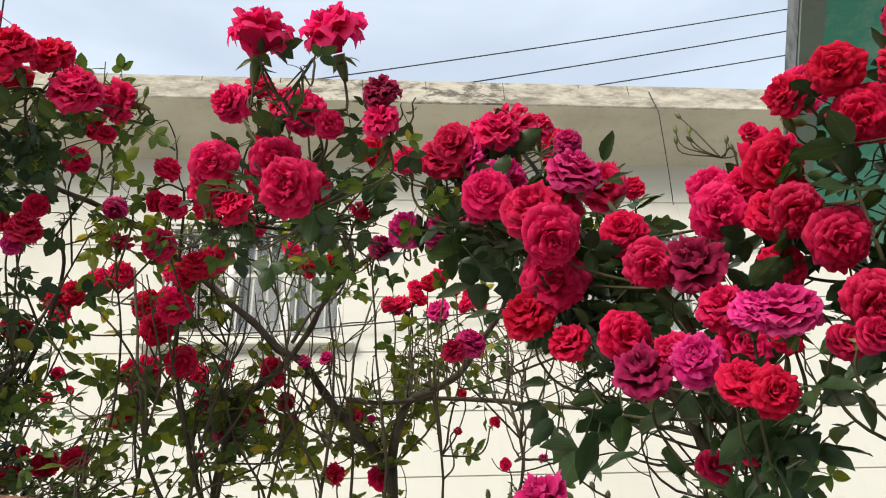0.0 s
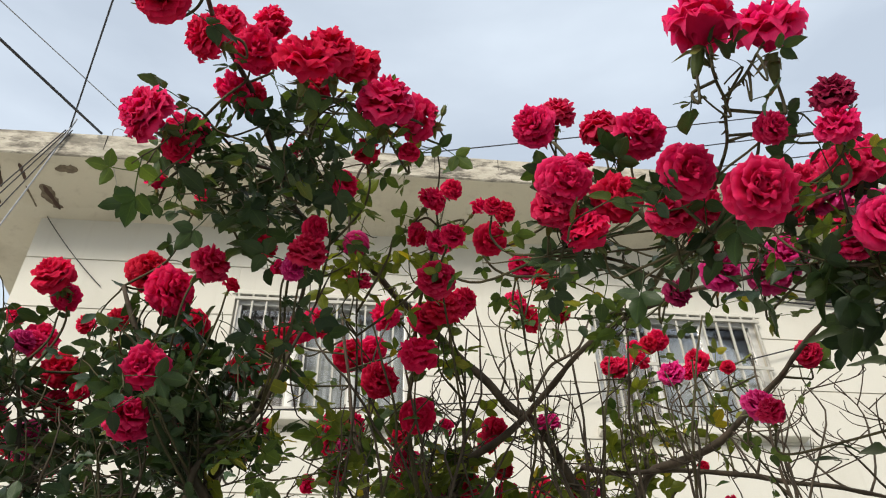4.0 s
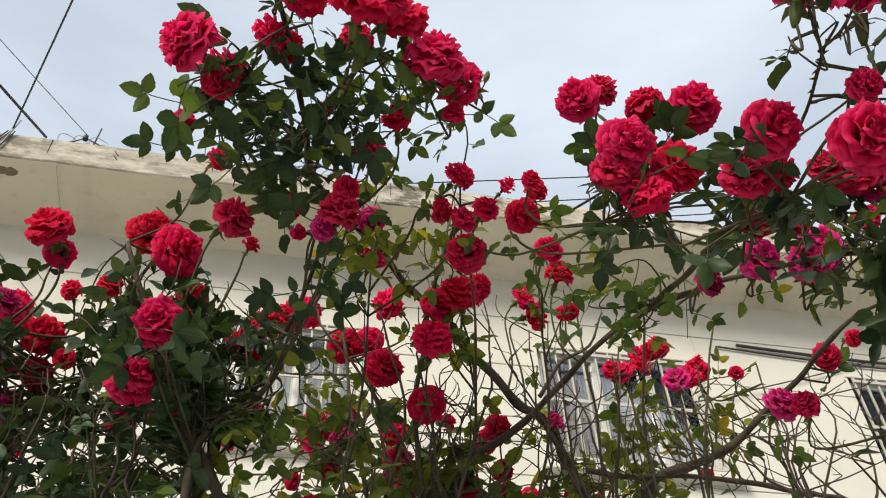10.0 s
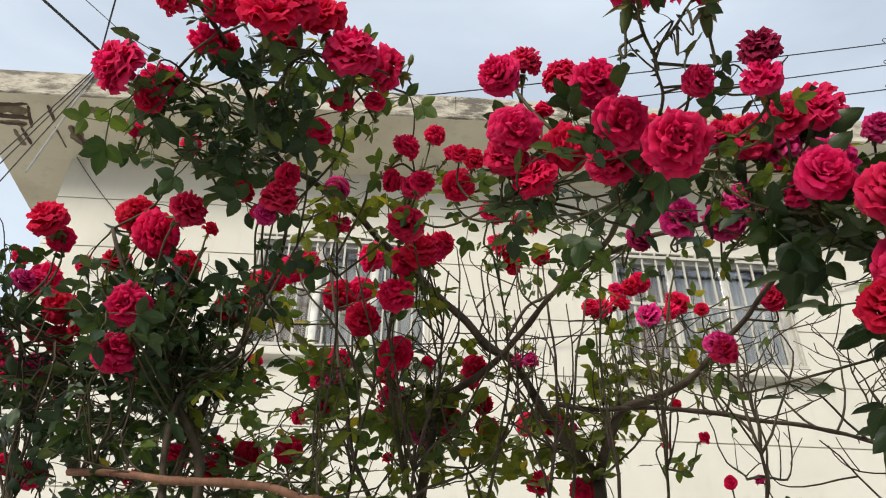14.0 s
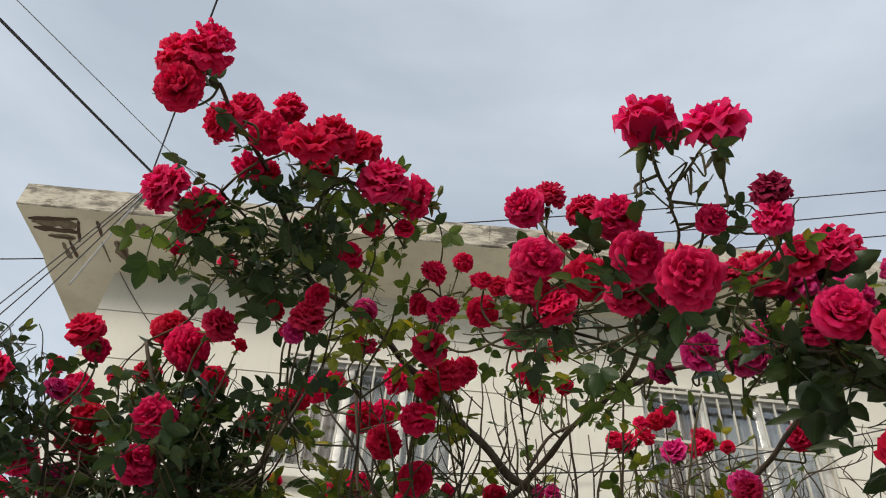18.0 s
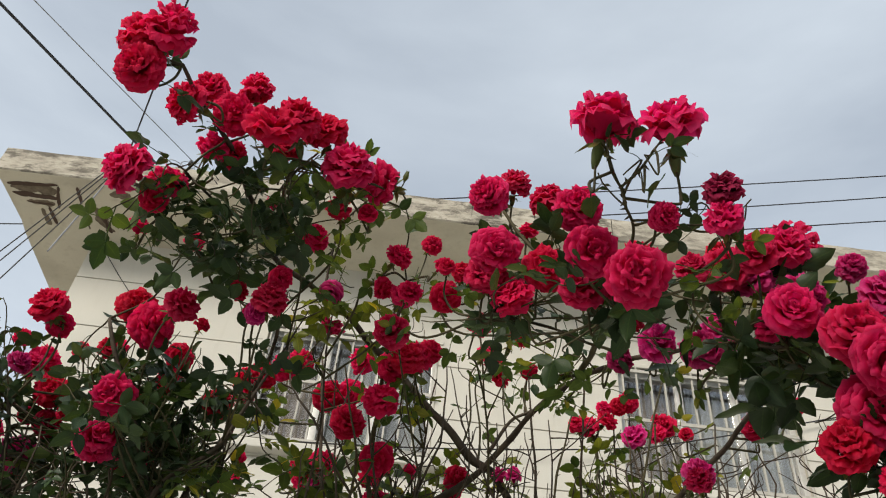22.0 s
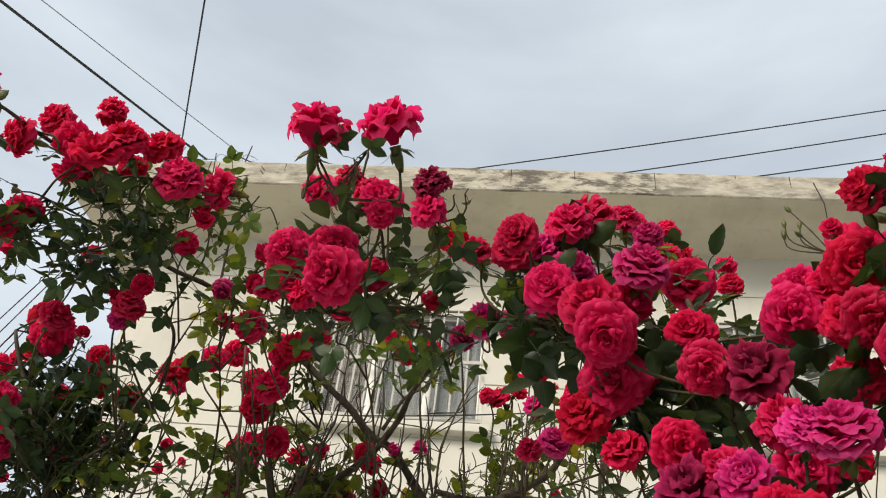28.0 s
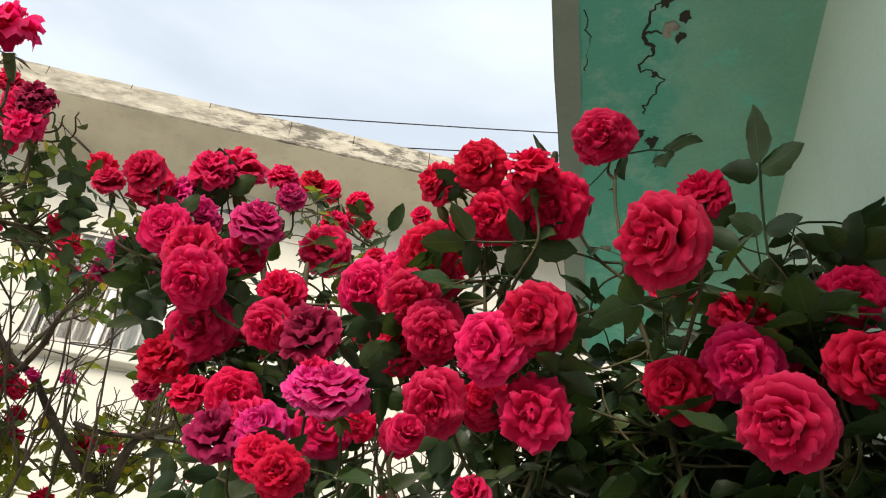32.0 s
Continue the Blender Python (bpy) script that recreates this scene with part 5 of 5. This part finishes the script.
left.region((-0.79, 1.98, 2.31), (0.10, 0.09, 0.12), 16, 3, 0.085, LEAF_DARK, GREEN_CANE)
left.region((-0.76, 1.93, 2.38), (0.11, 0.08, 0.13), 26, 3, 0.085, LEAF_DARK, GREEN_CANE)
left.region((-0.91, 2.2, 2.31), (0.18, 0.12, 0.10), 22, 3, 0.085, LEAF_DARK, GREEN_CANE)
left.region((-0.80, 1.72, 2.20), (0.10, 0.08, 0.12), 8, 3, 0.075, LEAF_DARK, GREEN_CANE)
left.region((-0.88, 2.3, 2.02), (0.38, 0.22, 0.2), 18, 4, 0.075, LEAF_DARK, BARK)
left.region((-0.55, 2.25, 2.0), (0.25, 0.2, 0.2), 18, 4, 0.065, LEAF, BARK)
left.region((-0.95, 2.15, 1.95), (0.4, 0.2, 0.16), 12, 4, 0.085, LEAF_DARK, BARK)
left.region((-0.5, 2.25, 2.0), (0.3, 0.2, 0.18), 10, 4, 0.075, LEAF, BARK)
left.region((-0.55, 2.1, 2.2), (0.26, 0.25, 0.15), 17, 3, 0.08, LEAF_PALE, BARK)
left.region((-0.98, 2.1, 2.18), (0.25, 0.2, 0.14), 17, 3, 0.085, LEAF_DARK, BARK)
left.region((-0.85, 2.15, 2.26), (0.22, 0.12, 0.12), 13, 3, 0.085, LEAF_DARK, BARK)
left.region((-0.98, 2.7, 2.38), (0.32, 0.16, 0.16), 16, 3, 0.09, LEAF_DARK, BARK)
bare_shoots(left, (-0.8, 2.0, 1.95), (0.4, 0.25, 0.15), 12, 0.35, BARK, 2)

# the tall open bush in the middle
middle = Bush((0.1, 2.2, 0), "tall open rose bush with long arching canes and red blooms", 5)
middle.cane([(0.16, 2.36, -0.05), (0.15, 2.35, 0.8), (0.135, 2.33, 1.6), (0.116, 2.30, 2.125)], 0.020, 0.0145, BARK, "trunk")
middle.cane([(0.116, 2.30, 2.125), (0.011, 2.22, 2.212), (-0.088, 2.13, 2.311), (-0.146, 2.12, 2.350), (-0.228, 2.09, 2.428), (-0.325, 2.05, 2.501), (-0.423, 1.99, 2.564), (-0.519, 1.88, 2.574), (-0.608, 1.75, 2.555), (-0.644, 1.60, 2.551), (-0.672, 1.48, 2.554), (-0.699, 1.36, 2.525), (-0.705, 1.25, 2.470)], 0.0110, 0.0034, BARK)
middle.cane([(0.116, 2.30, 2.125), (0.135, 2.22, 2.197), (0.169, 2.18, 2.247), (0.219, 2.12, 2.245), (0.267, 2.06, 2.253), (0.303, 1.98, 2.277), (0.335, 1.90, 2.302), (0.349, 1.83, 2.320), (0.372, 1.74, 2.332), (0.394, 1.66, 2.320)], 0.0120, 0.0030, BARK)
middle.cane([(0.010, 2.20, 2.256), (0.092, 2.18, 2.241), (0.237, 2.16, 2.238), (0.346, 2.15, 2.228), (0.457, 2.15, 2.214), (0.581, 2.15, 2.200), (0.686, 2.15, 2.176), (0.90, 2.14, 2.10), (1.05, 2.15, 1.98)], 0.0060, 0.0040, BARK)
middle.cane([(-0.33, 2.32, -0.05), (-0.32, 2.30, 0.9), (-0.30, 2.27, 1.6), (-0.279, 2.25, 2.085), (-0.263, 2.23, 2.217)], 0.014, 0.0095, BARK, "trunk")
middle.cane([(-0.263, 2.23, 2.217), (-0.238, 2.20, 2.257), (-0.172, 2.15, 2.289), (-0.108, 2.10, 2.337), (-0.042, 1.97, 2.381), (0.040, 1.83, 2.392), (0.103, 1.70, 2.353), (0.149, 1.60, 2.304), (0.20, 1.50, 2.25), (0.25, 1.42, 2.19)], 0.0088, 0.0030, BARK)
middle.cane([(-0.114, 2.08, 2.344), (-0.071, 2.05, 2.413), (-0.010, 2.03, 2.448), (0.028, 2.00, 2.521)], 0.005, 0.002, BARK)
middle.cane([(0.040, 1.83, 2.392), (0.02, 1.66, 2.33), (0.0, 1.48, 2.25), (-0.03, 1.33, 2.15)], 0.0065, 0.003, GREEN_CANE)
middle.cane([(-0.010, 1.40, 2.20), (-0.011, 1.28, 2.244), (-0.044, 1.20, 2.221), (-0.054, 1.17, 2.218), (-0.075, 1.14, 2.224), (-0.083, 1.12, 2.250)], 0.0024, 0.0016, GREEN_CANE)
middle.cane([(-0.054, 1.17, 2.218), (-0.036, 1.15, 2.231), (-0.013, 1.135, 2.267), (0.004, 1.13, 2.290)], 0.0019, 0.0014, GREEN_CANE)
middle.cane([(0.0, 1.48, 2.25), (-0.07, 1.46, 2.33), (-0.14, 1.48, 2.42), (-0.17, 1.49, 2.48)], 0.004, 0.0025, GREEN_CANE)
middle.cane([(0.103, 1.70, 2.353), (-0.05, 1.55, 2.28), (-0.18, 1.47, 2.24)], 0.0035, 0.002, GREEN_CANE)
middle.cane([(-0.279, 2.25, 1.95), (-0.36, 2.1, 2.25), (-0.36, 1.95, 2.45), (-0.33, 1.78, 2.55)], 0.006, 0.003, GREEN_CANE)
middle.cane([(-0.290, 2.25, 1.8), (-0.42, 2.2, 2.1), (-0.48, 2.18, 2.35), (-0.52, 2.15, 2.6)], 0.006, 0.003, BARK)
middle.cane([(-0.608, 1.75, 2.555), (-0.58, 1.58, 2.53), (-0.54, 1.46, 2.52), (-0.47, 1.46, 2.49)], 0.0032, 0.002, GREEN_CANE)
middle.cane([(-0.635, 1.70, 2.558), (-0.693, 1.66, 2.497), (-0.742, 1.60, 2.439), (-0.767, 1.55, 2.433)], 0.0030, 0.002, GREEN_CANE)
middle.cane([(-0.641, 1.70, 2.569), (-0.604, 1.62, 2.584), (-0.564, 1.55, 2.585), (-0.520, 1.48, 2.581)], 0.0040, 0.002, BARK)
middle.cane([(-0.646, 1.68, 2.574), (-0.679, 1.62, 2.530), (-0.714, 1.55, 2.508), (-0.739, 1.48, 2.482)], 0.0036, 0.002, BARK)
middle.cane([(-0.511, 1.86, 2.550), (-0.504, 1.84, 2.628), (-0.491, 1.80, 2.724), (-0.434, 1.75, 2.764)], 0.0036, 0.0018, BARK)
middle.cane([(-0.765, 2.10, 2.00), (-0.718, 2.08, 2.205), (-0.674, 2.05, 2.267), (-0.633, 2.00, 2.366), (-0.592, 1.90, 2.445), (-0.578, 1.80, 2.451)], 0.0065, 0.003, BARK)
for k in range(9):
    x = -0.48 + 0.105 * k + 0.04 * math.sin(k * 5)
    middle.cane([(x * 0.5 - 0.12, 2.22, 1.5), (x - 0.02, 2.15 + 0.08 * math.sin(k * 3), 1.95), (x + 0.03 * math.sin(k * 7), 2.05, 2.25), (x + 0.05 * math.sin(k * 4), 1.98 - 0.12 * math.cos(k * 2), 2.5)], 0.0048, 0.0018, GREEN_CANE if k % 2 else BARK)
for cluster in MIDDLE_BLOOMS.values():
    c = sum((Vector(b[:3]) for b in cluster), Vector()) / len(cluster) + Vector((0, 0.10, -0.08))
    # near clusters take the dark leaf, farther ones the yellower, backlit-looking green
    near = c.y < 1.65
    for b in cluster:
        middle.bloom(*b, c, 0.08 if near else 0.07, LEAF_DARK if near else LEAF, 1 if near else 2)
middle.region((-0.66, 1.52, 2.41), (0.13, 0.13, 0.10), 13, 3, 0.085, LEAF_DARK, GREEN_CANE)
middle.region((-0.64, 1.68, 2.48), (0.13, 0.09, 0.10), 8, 3, 0.085, LEAF_DARK, GREEN_CANE)
middle.region((-0.78, 1.42, 2.27), (0.05, 0.06, 0.06), 3, 2, 0.085, LEAF, GREEN_CANE)
middle.region((-0.45, 1.60, 2.63), (0.12, 0.10, 0.08), 10, 3, 0.085, LEAF, GREEN_CANE)
middle.region((-0.40, 1.93, 2.58), (0.20, 0.14, 0.14), 15, 3, 0.085, LEAF_PALE, GREEN_CANE)
middle.region((-0.08, 1.42, 2.20), (0.17, 0.10, 0.05), 5, 2, 0.085, LEAF_DARK, GREEN_CANE)
middle.region((-0.19, 1.5, 2.26), (0.12, 0.08, 0.06), 7, 2, 0.085, LEAF_DARK, GREEN_CANE)
middle.region((-0.57, 1.66, 2.52), (0.10, 0.08, 0.09), 11, 3, 0.08, LEAF_DARK, GREEN_CANE)
middle.region((-0.58, 1.52, 2.48), (0.14, 0.09, 0.08), 9, 3, 0.085, LEAF_DARK, GREEN_CANE)
middle.region((0.14, 1.42, 2.20), (0.12, 0.08, 0.06), 4, 2, 0.085, LEAF_DARK, GREEN_CANE)
middle.region((0.05, 1.46, 2.325), (0.16, 0.08, 0.03), 9, 3, 0.085, LEAF_DARK, GREEN_CANE, 0.12)
middle.region((-0.16, 1.54, 2.38), (0.10, 0.08, 0.04), 6, 3, 0.085, LEAF_DARK, GREEN_CANE, 0.15)
middle.region((0.29, 1.50, 2.24), (0.10, 0.10, 0.07), 8, 3, 0.105, LEAF_DARK, GREEN_CANE, 0.2)
middle.region((-0.05, 1.16, 2.248), (0.075, 0.03, 0.012), 5, 1, 0.075, LEAF_DARK, GREEN_CANE, 0.05)
middle.region((0.10, 1.20, 2.22), (0.05, 0.04, 0.03), 3, 2, 0.07, LEAF_DARK, GREEN_CANE, 0.1)
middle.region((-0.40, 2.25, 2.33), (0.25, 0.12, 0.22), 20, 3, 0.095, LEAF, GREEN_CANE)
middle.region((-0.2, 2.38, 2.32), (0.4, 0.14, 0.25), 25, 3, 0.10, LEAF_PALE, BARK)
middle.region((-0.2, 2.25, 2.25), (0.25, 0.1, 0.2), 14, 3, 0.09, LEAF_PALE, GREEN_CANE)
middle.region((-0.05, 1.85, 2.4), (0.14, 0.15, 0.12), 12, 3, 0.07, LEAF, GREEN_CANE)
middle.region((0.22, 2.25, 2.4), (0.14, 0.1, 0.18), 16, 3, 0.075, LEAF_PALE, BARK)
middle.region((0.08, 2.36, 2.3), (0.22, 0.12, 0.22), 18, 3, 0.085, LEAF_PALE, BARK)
bare_shoots(middle, (-0.25, 2.05, 2.12), (0.32, 0.15, 0.1), 10, 0.5, BARK, 1)
bare_shoots(middle, (0.36, 2.15, 2.12), (0.36, 0.2, 0.12), 16, 0.34, BARK, 3)
bare_shoots(middle, (-0.2, 2.15, 2.05), (0.4, 0.2, 0.15), 16, 0.38, BARK, 4)
bare_shoots(middle, (0.7, 2.1, 2.08), (0.25, 0.15, 0.08), 9, 0.26, BARK, 3)

# the heavy bush that leans under the porch slab
right = Bush((0.75, 1.45, 0), "heavy rose bush crowded with large crimson and magenta blooms", 7)
right.cane([(0.72, 1.62, -0.05), (0.70, 1.6, 0.9), (0.62, 1.52, 1.6), (0.50, 1.46, 1.95), (0.40, 1.44, 2.2), (0.34, 1.5, 2.42)], 0.014, 0.004, BARK)
right.cane([(0.70, 1.6, 1.1), (0.60, 1.42, 1.6), (0.52, 1.32, 1.85), (0.47, 1.34, 2.05), (0.46, 1.42, 2.25)], 0.009, 0.004, GREEN_CANE)
right.cane([(0.82, 1.42, -0.05), (0.80, 1.38, 1.0), (0.76, 1.25, 1.6), (0.70, 1.18, 1.9), (0.68, 1.14, 2.1)], 0.007, 0.002, GREEN_CANE)
right.cane([(0.95, 1.25, -0.05), (0.95, 1.22, 1.0), (0.92, 1.12, 1.6), (0.88, 1.08, 1.9), (0.84, 1.08, 2.12), (0.85, 1.09, 2.27)], 0.006, 0.0018, GREEN_CANE)
right.cane([(0.95, 1.22, 1.1), (1.02, 1.08, 1.6), (1.05, 1.0, 1.9), (1.08, 0.98, 2.08)], 0.006, 0.002, GREEN_CANE)
right.cane([(1.05, 1.0, 1.9), (1.07, 1.03, 2.05), (1.10, 1.05, 2.16)], 0.004, 0.002, GREEN_CANE)
right.cane([(0.70, 1.6, 1.8), (0.84, 1.58, 2.25), (0.80, 1.60, 2.48)], 0.0032, 0.002, GREEN_CANE)
right.cane([(0.70, 1.6, 1.5), (0.66, 1.62, 2.0), (0.56, 1.7, 2.4), (0.50, 1.78, 2.7)], 0.006, 0.002, GREEN_CANE)
for cluster in RIGHT_BLOOMS.values():
    c = sum((Vector(b[:3]) for b in cluster), Vector()) / len(cluster) + Vector((0, 0.14, -0.05))
    for b in cluster:
        right.bloom(*b, c, 0.12, LEAF_DARK, 2)
right.region((0.42, 1.50, 2.12), (0.12, 0.06, 0.22), 26, 3, 0.105, LEAF_DARK, GREEN_CANE)
right.region((0.55, 1.40, 1.98), (0.14, 0.1, 0.12), 6, 3, 0.11, LEAF_DARK, GREEN_CANE)
right.region((0.82, 1.20, 2.00), (0.20, 0.07, 0.14), 26, 3, 0.11, LEAF_DARK, GREEN_CANE, 0.55)
right.region((1.02, 1.15, 1.74), (0.15, 0.12, 0.16), 28, 4, 0.115, LEAF_DARK, GREEN_CANE, 0.55)
right.region((1.02, 1.02, 2.02), (0.10, 0.06, 0.07), 14, 4, 0.14, LEAF_DARK, GREEN_CANE, 0.35)
right.region((0.50, 1.75, 2.62), (0.08, 0.08, 0.08), 8, 3, 0.06, LEAF_PALE, GREEN_CANE)
right.region((1.08, 1.02, 1.74), (0.12, 0.08, 0.16), 22, 3, 0.14, LEAF_DARK, GREEN_CANE, 0.5)
right.region((0.66, 1.45, 1.76), (0.2, 0.15, 0.12), 3, 4, 0.09, LEAF, BARK)
right.region((0.98, 1.20, 1.68), (0.13, 0.15, 0.12), 10, 4, 0.13, LEAF_DARK, GREEN_CANE, 0.6)
right.region((1.12, 1.22, 1.92), (0.12, 0.10, 0.20), 24, 4, 0.13, LEAF_DARK, GREEN_CANE, 0.5)
right.region((1.05, 1.15, 1.85), (0.2, 0.1, 0.14), 34, 4, 0.14, LEAF_DARK, GREEN_CANE, 0.5)
right.region((1.10, 1.05, 2.17), (0.10, 0.05, 0.06), 9, 2, 0.14, LEAF_DARK, GREEN_CANE, 0.3)
right.region((0.87, 1.20, 1.95), (0.12, 0.06, 0.10), 16, 3, 0.11, LEAF_DARK, GREEN_CANE, 0.5)
right.region((0.88, 1.28, 1.90), (0.12, 0.06, 0.09), 12, 3, 0.11, LEAF_DARK, GREEN_CANE, 0.5)
bare_shoots(right, (0.6, 1.75, 1.85), (0.22, 0.2, 0.1), 14, 0.3, BARK, 3)


def bud_spray(bush, foot, tips, size, mat):
    """A sprig of hard unopened buds."""
    foot = Vector(foot)
    root = bush.near(foot, 0.05)
    if (root - foot).length > 0.16:
        root = foot + (root - foot).normalized() * 0.16
    bush.twig(root, foot, 0.0026, 0.002, mat, 0.02)
    for t in tips:
        end = foot + Vector(t)
        line = bush.twig(foot.lerp(end, 0.0), end, 0.0016, 0.0011, mat, 0.008, 0, 6)
        ob = bush.hold(new("bud", BUD))
        ob.matrix_basis = Matrix.Translation(end) @ turned((line[-1] - line[-3]).normalized(), 0.5) @ Matrix.Scale(size, 4)


bud_spray(right, (0.78, 1.60, 2.51), [(-0.065, 0, 0.115), (-0.075, 0.01, 0.085), (-0.08, 0.01, 0.055), (-0.06, -0.01, 0.04), (-0.05, 0, 0.075), (0.025, 0, 0.05), (0.03, 0, 0.03)], 0.020, BARK)
bud_spray(right, (0.66, 1.15, 2.14), [(-0.02, 0, 0.04), (-0.04, -0.01, 0.025)], 0.03, GREEN_CANE)
bud_spray(middle, (0.50, 2.04, 1.86), [(-0.08, 0, 0.09), (-0.05, 0, 0.12), (-0.02, 0, 0.10), (0.03, 0, 0.12), (0.06, 0, 0.10), (0.09, 0, 0.07), (-0.10, 0, 0.05)], 0.026, BARK)
bud_spray(middle, (0.33, 2.05, 1.88), [(-0.06, 0, 0.06), (-0.02, 0, 0.09), (0.03, 0, 0.08), (0.06, 0, 0.05)], 0.024, BARK)
bud_spray(middle, (-0.38, 1.5, 2.52), [(0.015, -0.02, 0.015), (0.03, -0.01, 0.03)], 0.022, GREEN_CANE)
for bush in (left, middle, right):
    bush.finish()

# ---- the courses of the house wall, each a panel between recessed joints ----
z = WTOP + 0.06
while z > 0.2:
    lo = z - COURSE + 0.010
    holes = [w for w in WINDOWS if lo < HEAD and z > SILL]
    cuts = [WX0] + [x for w in holes for x in w] + [WX1]
    spans = [(a, b, lo, z) for a, b in zip(cuts[::2], cuts[1::2])]
    for a, b in holes:
        if lo < SILL - 0.03:
            spans.append((a, b, lo, SILL - 0.001))
        if z > HEAD + 0.03:
            spans.append((a, b, HEAD + 0.001, z))
    for a, b, z0, z1 in spans:
        part("panel", box((a, WY, z0), (b, WY + 0.0085, z1), 0.004), CREAM, wall_front)
    z -= COURSE
